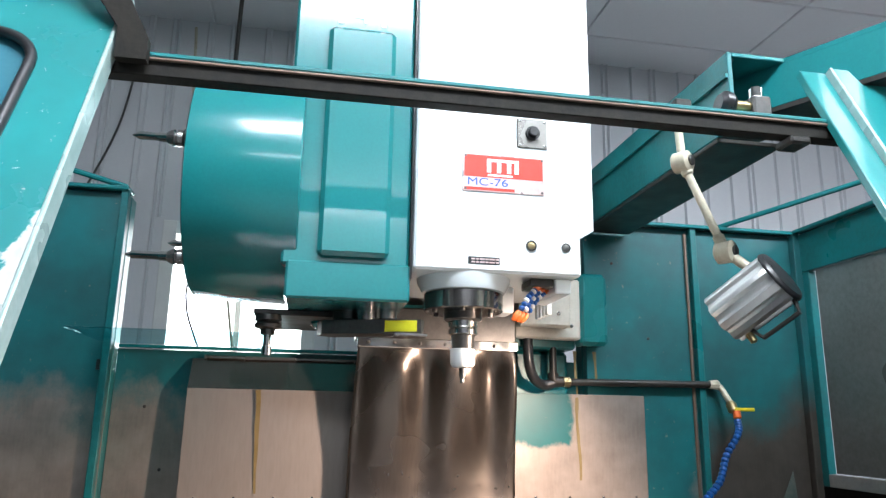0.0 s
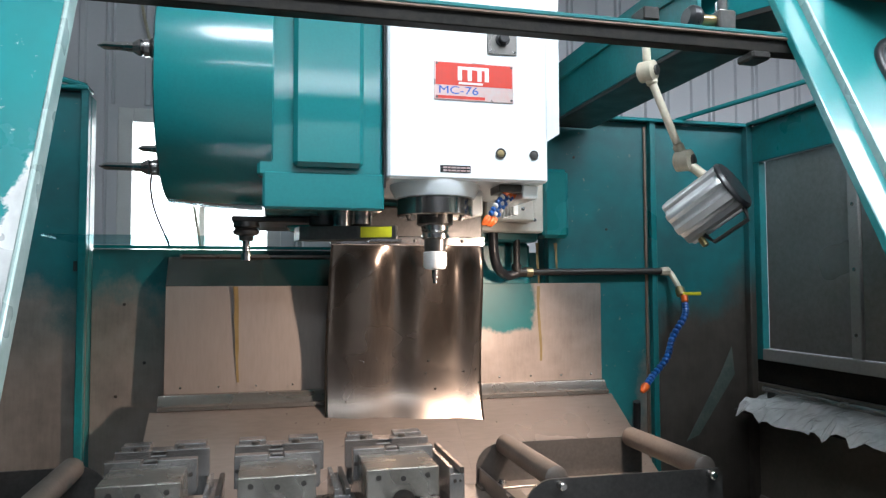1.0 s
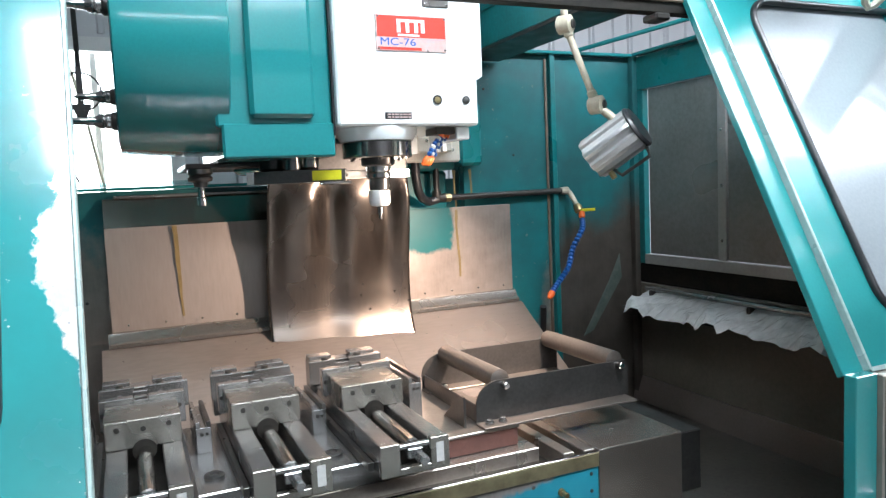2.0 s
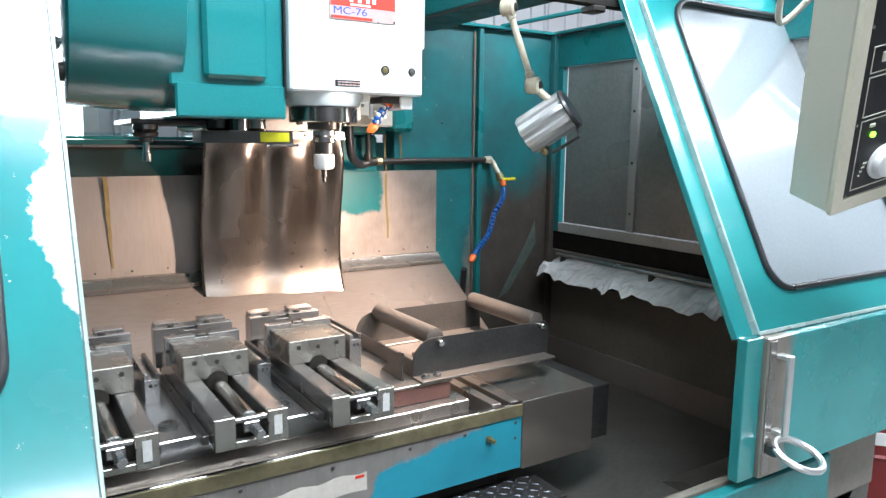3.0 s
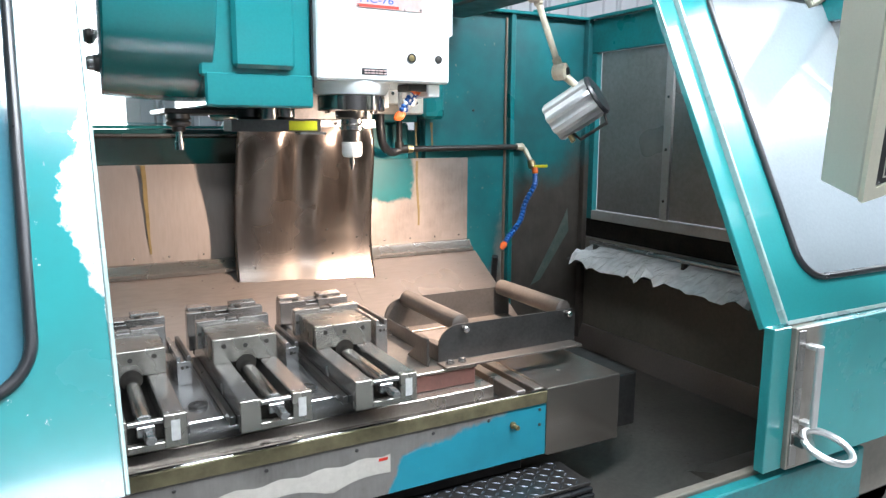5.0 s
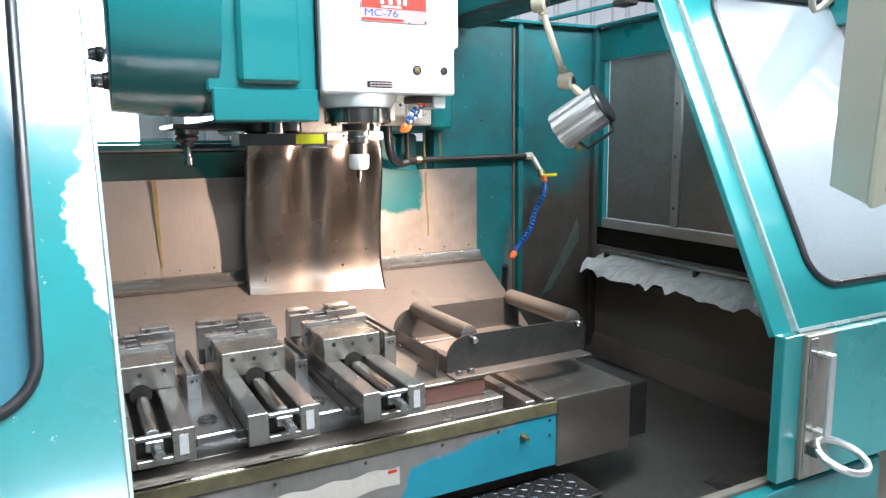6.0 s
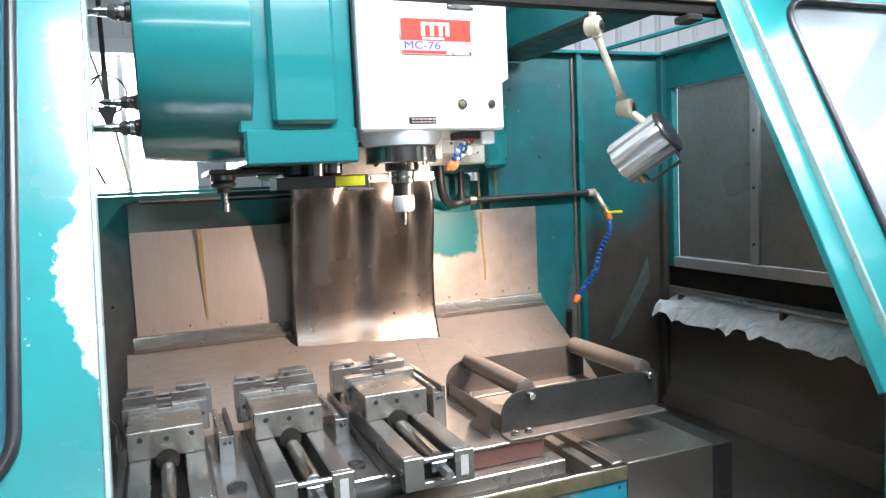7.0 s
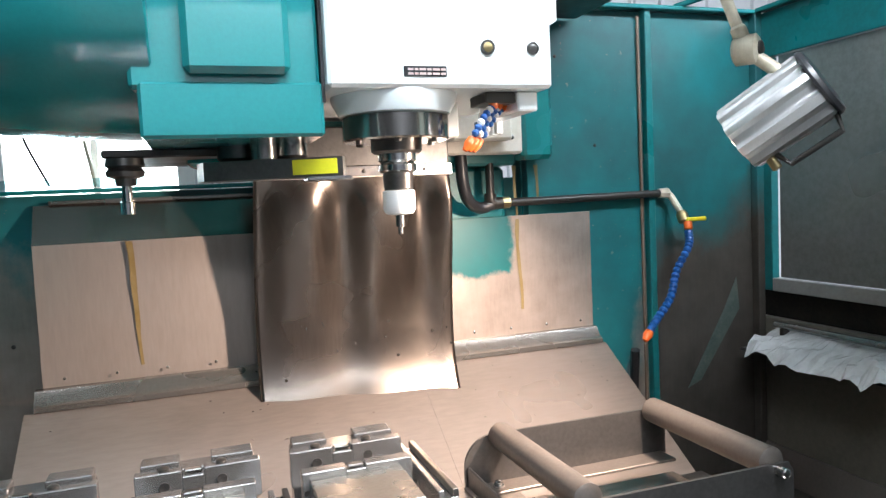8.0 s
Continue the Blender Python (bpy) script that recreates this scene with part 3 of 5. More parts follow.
    # roof beams from the column out to the front
    part("roof_beam", boxes((0.500, 0.512, -0.46, 0.42, 1.912, 2.095), bevel=0.002), TEAL_DULL, e)
    part("beam_flange", boxes((0.500, 0.66, -0.40, 0.42, 1.90, 1.911), bevel=0.002), BLACK_PAINT, e, "dark underside")
    part("beam_flange", boxes((0.513, 0.66, -0.46, 0.42, 2.084, 2.095), bevel=0.002), TEAL, e)
    part("beam_rib", boxes((0.492, 0.4995, -0.46, 0.40, 2.03, 2.042), bevel=0.001), TEAL_DULL, e)
    a, b = Vector((0.54, -0.28, 0)), Vector((0.86, -0.84, 0))
    d = (b - a).normalized()
    s = Vector((-d.y, d.x, 0))
    for n, lo, hi, th, mt in (("front_beam", 1.985, 2.082, 0.012, TEAL), ("beam_flange", 1.973, 1.984, 0.15, BLACK_PAINT), ("beam_flange", 2.0825, 2.094, 0.15, TEAL)):
        bm = bmesh.new()
        prism(bm, [(p.x, p.y) for p in (a, b, b + s * th, a + s * th)], lo, hi, "z")
        part(n, bm, mt, e)
    # braces over the side walls
    for p, q in (((1.0, 0.43, 1.95), (1.31, -0.1, 2.02)), ((-0.96, 0.43, 1.95), (-1.38, 0.30, 2.03))):
        part("brace", sweep(bmesh.new(), [p, q], 0.009, 8), TEAL, e)
    # front sill below the opening
    part("front_sill", boxes((-1.45, 1.0, -1.075, -1.04, 0.53, 0.672), bevel=0.004), TEAL_DULL, e)
    part("sill_lip", boxes((-1.45, 1.30, -1.038, -1.015, 0.50, 0.678)), SIDE_DARK, e)
    part("base", boxes((-1.45, 0.90, -0.98, 0.9, 0.0, 0.44), bevel=0.006), BLACK_PAINT, e)
    part("wall_hook", boxes((-1.245, -1.225, 0.36, 0.436, 1.91, 1.955), (-1.243, -1.227, 0.36, 0.375, 1.83, 1.94)), ALU, e)


enclosure()

SLOPE = Matrix.Translation((0, -1.06, 1.038)) @ Matrix(((1, 0, 0, 0), (0, 0.4472, -0.8944, 0), (0, 0.8944, 0.4472, 0), (0, 0, 0, 1)))


def door(name, x0, x1, w0, w1, low, mat_panel, mat_pane, label):
    """A sloped sliding door: x0..x1 wide, window w0..w1; low is how far its foot reaches below the fold."""
    d = thing(name, label, "sliding door")
    hole = rounded(w0, w1, 0.095, 0.925, 0.075, 8)
    part("panel", plate_with_hole(bmesh.new(), x0, x1, low, 1.09, hole, 0.03, SLOPE), mat_panel, d)
    bm = bmesh.new()
    sweep(bm, [SLOPE @ Vector((*p, 0.004)) for p in hole + hole[:1]], 0.0085, 12)
    part("gasket", bm, BLACK, d, "black rubber window gasket")
    bm = bmesh.new()
    vs = [bm.verts.new(SLOPE @ Vector((*p, z))) for z in (-0.008, -0.014) for p in hole]
    n = len(hole)
    bm.faces.new(vs[:n])
    bm.faces.new(vs[n:][::-1])
    for k in range(n):
        bm.faces.new((vs[k], vs[(k + 1) % n], vs[n + (k + 1) % n], vs[n + k]))
    part("pane", bm, mat_pane, d, "hazy reflecting window pane", False)
    return d


right = door("sliding_door", 0.664, 1.66, 0.772, 1.46, 0.0, TEAL_DOOR, DOORGLASS, "teal sloped sliding door with gasketed window, pushed open")
bm = bmesh.new()
box(bm, 0.600, 0.660, 0.0, 1.09, -0.03, -0.012, 0.002, SLOPE)
part("edge_strip", bm, TEAL_DOOR, right)
bm = bmesh.new()
box(bm, 0.660, 0.667, 0.0, 1.09, -0.028, 0.004, 0.002, SLOPE)
part("edge_bead", bm, EDGE_PALE, right, "bead worn to bright metal")
part("lower_panel", boxes((0.664, 1.66, -1.088, -1.060, 0.690, 1.034), bevel=0.003), LATCH_WORN, right, "teal lower panel worn bare beside the handle")
part("edge_strip", boxes((0.600, 0.662, -1.076, -1.048, 0.690, 1.036), bevel=0.002), TEAL_DOOR, right)
bm = bmesh.new()
box(bm, 0.664, 1.66, -0.004, 0.006, 0.0, 0.004, 0.0015, SLOPE)
part("fold_bead", bm, EDGE_PALE, right)
bm = boxes((0.693, 0.715, -1.124, -1.115, 0.800, 0.995), (0.693, 0.715, -1.1145, -1.0885, 0.983, 0.995), (0.693, 0.715, -1.1145, -1.0885, 0.800, 0.812), bevel=0.0025)
part("handle", bm, ALU, right, "bright flat bar pull handle")
part("handle_plate", boxes((0.667, 0.694, -1.0915, -1.0885, 0.70, 1.028)), GALV, right, "bare steel edge plate")
bm = sweep(bmesh.new(), [(0.742 + 0.066 * math.cos(a), -1.135 + 0.048 * math.sin(a), 0.752 - 0.010 * math.cos(a) + 0.022 * math.sin(a)) for a in [math.tau * k / 28 for k in range(29)]], 0.0085, 8)
part("pull_ring", bm, ALU, right, "bright steel pull ring")
part("ring_bracket", boxes((0.676, 0.692, -1.118, -1.0925, 0.752, 0.778)), STEEL_DARK, right)
left = door("sliding_door", -1.66, -0.737, -1.50, -0.832, -0.058, DOOR_WORN, DOORGLASS_REFLECT, "teal sloped sliding door, paint chipped along its edge, window gasketed")
bm = bmesh.new()
box(bm, -0.737, -0.730, -0.058, 1.09, -0.034, 0.003, 0.002, SLOPE)
part("edge_bead", bm, EDGE_PALE, left, "edge worn to bright metal")
part("lower_panel", boxes((-1.66, -0.732, -1.112, -1.086, 0.690, 0.982), bevel=0.003), PANEL_GREY, left, "bare steel lower panel")


# ---- spindle column and head ----
def column():
    c = thing("machine_column", "teal machine column with a pale casting at its foot", "column")
    part("body", boxes((-0.16, 0.452, 0.40, 1.0, 1.50, 3.0), bevel=0.008), TEAL_DULL, c)
    part("casting", boxes((0.235, 0.452, 0.352, 0.399, 1.528, 1.72), (0.235, 0.40, 0.30, 0.352, 1.56, 1.75), bevel=0.006), COLUMN_WHITE, c, "pale lit casting")
    part("side_box", boxes((0.455, 0.548, 0.36, 0.437, 1.512, 1.745), bevel=0.012), TEAL, c)
    part("pedestal", boxes((-0.16, 0.452, 0.48, 1.0, 0.0, 1.499), bevel=0.01), TEAL_DULL, c)
    screws(c, [(0.30, 0.2985, 1.60), (0.36, 0.2985, 1.60), (0.42, 0.3505, 1.57)], (0, -1, 0), 0.006)


column()


def head():
    h = thing("spindle_head", "pale mint spindle head cover with name plate and sight glasses", "spindle head")
    part("cover", boxes((-0.170, 0.219, -0.262, 0.14, 1.600, 2.85), bevel=0.006), HEADWHITE, h)
    bm = bmesh.new()
    prism(bm, [(0.225, 1.70), (0.318, 1.757), (0.318, 2.85), (0.225, 2.85)], -0.10, 0.20, "y")
    part("side_cover", bm, HEADWHITE, h)
    part("rear_block", boxes((-0.165, 0.215, 0.145, 0.39, 1.62, 2.85), bevel=0.004), STEEL_DARK, h)
    bm = bmesh.new()
    for k in range(26):
        prism(bm, [(0.226, 2.08 + k * 0.024), (0.246, 2.084 + k * 0.024), (0.246, 2.098 + k * 0.024), (0.226, 2.10 + k * 0.024)], -0.16, -0.105, "y")
    tagged(part("bellows", bm, BEIGE, h), kind="stuff")
    part("dark_joint", boxes((-0.1755, -0.1705, -0.235, 0.1, 1.58, 2.85), bevel=0), BLACK, h)
    F = -0.2622
    # name plate: model lettering, the maker's mark as plain bars
    plate = part("name_plate", boxes((-0.063, 0.132, F - 0.003, F, 1.787, 1.878), bevel=0.001), SILVER, h, "scratched red and silver name plate")
    part("red_band", boxes((-0.059, 0.128, F - 0.0036, F - 0.003, 1.822, 1.875), bevel=0), RED, plate)
    part("red_line", boxes((-0.059, 0.06, F - 0.0036, F - 0.003, 1.790, 1.797), bevel=0), RED, plate)
    bm = bmesh.new()
    for r in ((-0.006, 0.070, 1.860, 1.867), (-0.006, 0.004, 1.834, 1.8598), (0.018, 0.028, 1.834, 1.8598), (0.042, 0.052, 1.834, 1.8598), (0.060, 0.070, 1.834, 1.8598), (-0.004, 0.055, 1.825, 1.830)):
        box(bm, r[0], r[1], F - 0.0042, F - 0.0036, r[2], r[3])
    part("mark", bm, WHITE_PLASTIC, plate, "plain pale bars")
    letters("lettering", "MC-76", 0.026, Matrix.Translation((-0.004, F - 0.0036, 1.8095)) @ FACING, BLUE_PRINT, plate, 1.35)
    screws(plate, [(x, F - 0.003, z) for x in (-0.056, 0.126) for z in (1.793, 1.872)], (0, -1, 0), 0.003, 0.002, STEEL_DARK)
    # push button on its plate
    bp = part("button_plate", boxes((0.067, 0.141, F - 0.004, F, 1.902, 1.976), bevel=0.002), GALV, h)
    bm = lathe(bmesh.new(), [(0, 0.017), (0.006, 0.017), (0.006, 0.012), (0.016, 0.0125), (0.018, 0.010)], (0.104, F - 0.004, 1.939), (0, -1, 0), 24)
    part("button", bm, BLACK, bp)
    screws(bp, [(x, F - 0.004, z) for x in (0.074, 0.134) for z in (1.909, 1.969)], (0, -1, 0), 0.003, 0.002)
    for x, r, mt in ((0.099, 0.0125, BRASS), (0.182, 0.0105, STEEL_DARK)):
        g = part("sight_glass", lathe(bmesh.new(), [(0, r), (0.004, r), (0.004, r * 0.72), (0.002, r * 0.70)], (x, F, 1.666), (0, -1, 0), 24), BLACK_PAINT, h)
        part("lens", lathe(bmesh.new(), [(0, r * 0.7), (0.0035, r * 0.66), (0.0045, r * 0.3)], (x, F - 0.0005, 1.666), (0, -1, 0), 20), mt, g)
    cap = part("caption_plate", boxes((-0.048, 0.025, F - 0.002, F, 1.617, 1.634), bevel=0.0008), BLACK, h)
    bm = bmesh.new()
    for z in (1.6285, 1.6215):
        x = -0.041
        for k, w in enumerate((0.009, 0.006, 0.011, 0.007, 0.012, 0.008)):
            box(bm, x, x + w, F - 0.0026, F - 0.002, z - 0.0018, z + 0.0018)
            x += w + 0.0022
    part("caption_bars", bm, SILVER, cap)
    # nose, ring and spindle
    c = (-0.034, -0.147, 1.602)
    part("nose_cone", lathe(bmesh.new(), [(0, 0.112), (0.012, 0.110), (0.034, 0.098), (0.036, 0.09)], c, (0, 0, -1), 40), HEADWHITE, h)
    part("nose_ring", lathe(bmesh.new(), [(0.036, 0.088), (0.038, 0.094), (0.076, 0.094), (0.079, 0.090), (0.079, 0.05)], c, (0, 0, -1), 44), TROUGH, h, "polished dark steel nose ring")
    part("spindle", lathe(bmesh.new(), [(0.079, 0.045), (0.096, 0.045), (0.1, 0.04)], c, (0, 0, -1), 32), STEEL_DARK, h)
    for k in range(6):
        a = math.tau * k / 6 + 0.3
        part("ring_bolt", lathe(bmesh.new(), [(0.079, 0.006), (0.084, 0.006)], (c[0] + 0.075 * math.cos(a), c[1] + 0.075 * math.sin(a), c[2]), (0, 0, -1), 8), STEEL_DARK, h)
    part("nozzle_block", boxes((0.108, 0.165, -0.225, -0.15, 1.580, 1.599)), BLACK_PAINT, h)
    part("under_plate", boxes((0.166, 0.205, -0.23, -0.05, 1.565, 1.599), (0.072, 0.104, -0.10, -0.02, 1.535, 1.599), bevel=0.003), HEADWHITE, h)
    for k in range(3):
        p0, p1 = Vector((0.128 + 0.015 * k, -0.215 + 0.016 * k, 1.580)), Vector((0.066 + 0.013 * k, -0.222 + 0.014 * k, 1.500))
        way = (p1 - p0).normalized()
        n = part("coolant_nozzle", lathe(bmesh.new(), [(0, 0.007), (0.010, 0.0085), (0.013, 0.0085), (0.026, 0.0045)], p1 - way * 0.026, way, 12), ORANGE, h, "orange jet tip")
        for j in range(7):
            q = p0 + (p1 - p0) * (0.07 + 0.095 * j) + Vector((0, 0, 0.004 * math.sin(math.pi * j / 6)))
            part("joint", lathe(bmesh.new(), [(-0.006, 0.0042), (-0.003, 0.0068), (0.001, 0.0072), (0.005, 0.0045)], q, way, 10), WHITE_PLASTIC if (j + k) % 3 == 1 else BLUE, n)
        part("collar", lathe(bmesh.new(), [(0, 0.0075), (0.008, 0.0085), (0.012, 0.0075)], p0 - way * 0.004, way, 10), ORANGE, n)
    # ribbed clamp of the coolant block
    for k in range(4):
        part("clamp_rib", boxes((0.212, 0.226, -0.03 + 0.028 * k, -0.014 + 0.028 * k, 1.545, 1.599), bevel=0.002), HEADWHITE, h)


head()
tool = thing("tool_holder", "dark tool holder with white collar, held in the spindle", "tool holder", (-0.034, -0.147, 1.502))
part("taper_flange", lathe(bmesh.new(), [(0, 0.034), (0.012, 0.034), (0.016, 0.029), (0.020, 0.034), (0.030, 0.034), (0.034, 0.028)], (0, 0, 0), (0, 0, -1), 30), STEEL_BRIGHT, tool)
part("body", lathe(bmesh.new(), [(0.034, 0.027), (0.062, 0.026), (0.064, 0.022)], (0, 0, 0), (0, 0, -1), 30), STEEL_DARK, tool)
part("collar", lathe(bmesh.new(), [(0.064, 0.026), (0.066, 0.029), (0.098, 0.029), (0.106, 0.024), (0.108, 0.012)], (0, 0, 0), (0, 0, -1), 30), WHITE_PLASTIC, tool, "white collar")
part("cutter", lathe(bmesh.new(), [(0.108, 0.008), (0.128, 0.008), (0.130, 0.005), (0.142, 0.005)], (0, 0, 0), (0, 0, -1), 14), STEEL, tool)


def way_sheet():
    s = thing("way_cover", "hanging polished steel way cover sheet, rippled and scratched", "way cover")
    def spot_on(u, v):
        x = -0.248 + 0.470 * u + (-0.014 + 0.022 * u + 0.012 * math.sin(math.pi * u)) * v + 0.010 * math.sin(3.2 * v) * (u - 0.45)
        fold = 0.017 * math.sin(5.0 * math.pi * u + 0.9 + 0.7 * v) + 0.004 * math.sin(9.3 * math.pi * u + 2.0 - v)
        fade = math.exp(-(v / 0.52) ** 2) * min(1.0, v / 0.12 + 0.05)
        h = min(v / 0.62, 1.0)
        y = 0.306 + fold * fade + 0.060 * h * h * (3 - 2 * h) - 0.62 * max(0.0, v - 0.66) ** 2 - 0.02 * v * u + 0.003 * noise.noise((x * 7, v * 5, 2))
        return Vector((x, y, 1.492 - (0.632 - 0.014 * u) * v))

    bm = bmesh.new()
    nx, nz = 48, 40
    rows = [[bm.verts.new(spot_on(i / nx, j / nz)) for i in range(nx + 1)] for j in range(nz + 1)]
    for a, b in zip(rows, rows[1:]):
        for i in range(nx):
            bm.faces.new((a[i], a[i + 1], b[i + 1], b[i]))
    ob = part("sheet", bm, WAYSHEET, s)
    for f in ob.data.polygons:
        f.use_smooth = True
    so = ob.modifiers.new("thickness", "SOLIDIFY")
    so.thickness, so.offset = 0.002, 1
    rng = random.Random(5)
    bm = bmesh.new()
    for k in range(42):
        p = spot_on(rng.uniform(0.04, 0.96), 1 - 0.45 * rng.random() ** 1.6) + Vector((0, -0.0022, 0))
        w, h = rng.uniform(0.0005, 0.0012), rng.uniform(0.0008, 0.004)
        box(bm, p.x - w, p.x + w, p.y - 0.0012, p.y, p.z - h, p.z + h)
    tagged(part("chips", bm, STEEL_BRIGHT, s, "tiny bright metal chips", False), kind="stuff")
    for u, v in ((0.62, 0.66), (0.88, 0.66), (0.68, 0.74), (0.98, 0.72), (0.64, 0.60), (0.12, 0.78)):
        part("hole", lathe(bmesh.new(), [(0, 0.0035), (0.0008, 0.0035)], spot_on(u, v) + Vector((0, -0.0022, 0)), (0, -1, 0), 10), BLACK_PAINT, s)
    part("clamp_bar", boxes((-0.252, 0.228, 0.290, 0.312, 1.478, 1.506), bevel=0.002), STEEL_BRIGHT, s, "bright clamp bar")
    screws(s, [(-0.22 + k * 0.075, 0.2895, 1.492) for k in range(6)], (0, -1, 0), 0.005, 0.003, STEEL_DARK)
    part("carrier", boxes((-0.255, 0.228, 0.3135, 0.40, 1.50, 1.60), bevel=0.004), STEEL_DARK, s)



way_sheet()


# ---- tool changer ----
def drill_tool(place, long):
    t = thing("drill_tool", "bright drill in a black holder, sticking out of the tool drum", "drill", place, "tools in the drum")
    part("holder", lathe(bmesh.new(), [(0, 0.018), (0.010, 0.019), (0.014, 0.015), (0.018, 0.019), (0.026, 0.016), (0.034, 0.011)], (0, 0, 0), (-1, 0, 0), 20), STEEL, t)
    bm = lathe(bmesh.new(), [(0.034, 0.011), (0.05, 0.0105), (0.052, 0.009), (long - 0.015, 0.009), (long, 0.001)], (0, 0, 0), (-1, 0, 0), 14)
    part("bit", bm, STEEL_BRIGHT, t)
    return t


def changer():
    c = thing("tool_changer", "teal tool changer with a round tool drum cover", "tool changer")
    part("body", boxes((-0.458, -0.178, -0.235, 0.30, 1.60, 2.85), bevel=0.006), TEAL, c)
    part("foot", boxes((-0.446, -0.174, -0.238, 0.25, 1.527, 1.612), bevel=0.005), TEAL, c)
    part("front_plate", boxes((-0.381, -0.224, -0.258, -0.2355, 1.621, 2.172), bevel=0.010), TEAL, c, "raised cover plate")
    zc, yc, r = 1.828, -0.03, 0.284
    part("drum", lathe(bmesh.new(), [(0, 0.05), (0, r - 0.02), (0.004, r - 0.012), (0.10, r - 0.004), (0.20, r), (0.243, r), (0.246, r - 0.004), (0.246, 0.1)], (-0.670, yc, zc), (1, 0, 0), 72), TEAL, c, "glossy teal drum cover")
    for deg in (-80, -158, 120):
        a = radians(deg)
        p = Vector((-0.664, yc + 0.215 * math.sin(a), zc + 0.215 * math.cos(a)))
        part("pocket", lathe(bmesh.new(), [(0, 0.022), (0.014, 0.022), (0.018, 0.018)], p, (-1, 0, 0), 18), BLACK_PAINT, c)
    part("underside", boxes((-0.52, -0.20, -0.06, 0.24, 1.512, 1.526), bevel=0.003), BLACK_PAINT, c)
    for x, y, rr, mt in ((-0.30, -0.06, 0.035, STEEL_DARK), (-0.212, -0.10, 0.028, STEEL), (-0.345, 0.05, 0.042, TEAL)):
        part("pivot", lathe(bmesh.new(), [(0, rr), (0.022, rr), (0.030, rr * 0.8), (0.034, rr * 0.5)], (x, y, 1.528), (0, 0, -1), 26), mt, c)
    # change arm with yellow painted end
    bm = bmesh.new()
    prism(bm, [(-0.36, -0.11), (-0.14, -0.19), (-0.13, -0.165), (-0.14, -0.125), (-0.33, -0.04), (-0.37, -0.06)], 1.466, 1.498, "z")
    arm = part("change_arm", bm, STEEL_DARK, c)
    d = (Vector((-0.14, -0.19)) - Vector((-0.36, -0.11))).normalized()
    n = Vector((d.y, -d.x))
    bm = bmesh.new()
    p = [Vector((-0.36, -0.11)) + d * t + n * o for t, o in ((0.15, 0.0015), (0.225, 0.0015), (0.225, -0.001), (0.15, -0.001))]
    prism(bm, [(v.x, v.y) for v in p], 1.470, 1.495, "z")
    part("yellow_mark", bm, YELLOW, arm, "yellow painted end")
    part("arm_tip", boxes((-0.20, -0.125, -0.195, -0.15, 1.458, 1.4655)), STEEL, arm)
    part("arm_shaft", lathe(bmesh.new(), [(0, 0.022), (0.05, 0.022)], (-0.26, -0.115, 1.50), (0, 0, 1), 20), STEEL, arm)
    # number between two strokes on the upper front
    letters("number", "4", 0.055, Matrix.Translation((-0.305, -0.2515, 2.212)) @ FACING, WHITE_PLASTIC, c, 1.5).location.y = 0.0145
    part("stroke", boxes((-0.362, -0.350, -0.2375, -0.2355, 2.19, 2.26), bevel=0), WHITE_PLASTIC, c)
    part("stroke", boxes((-0.260, -0.248, -0.2375, -0.2355, 2.19, 2.26), bevel=0), WHITE_PLASTIC, c)
    for deg, l in ((-80, 0.105), (-158, 0.125), (120, 0.09)):
        a = radians(deg)
        drill_tool((-0.682, yc + 0.215 * math.sin(a), zc + 0.215 * math.cos(a)), l)


changer()
ready = thing("waiting_tool", "end mill in a bright holder hanging from the tool drum", "tool holder", (-0.485, -0.05, 1.5115))
part("holder", lathe(bmesh.new(), [(0, 0.03), (0.012, 0.032), (0.016, 0.026), (0.022, 0.032), (0.03, 0.03), (0.034, 0.018), (0.046, 0.016)], (0, 0, 0), (0, 0, -1), 24), STEEL_DARK, ready)
part("cutter", lathe(bmesh.new(), [(0.046, 0.009), (0.072, 0.009), (0.074, 0.012), (0.094, 0.012)], (0, 0, 0), (0, 0, -1), 14), STEEL_BRIGHT, ready)
guard = thing("acrylic_guard", "clear acrylic sheet lying across the low rear wall", "guard", (0, 0, 1.4835))
g = part("sheet", boxes((-0.99, -0.45, 0.13, 0.50, 0.0, 0.006), bevel=0.001), ACRYLIC, guard)


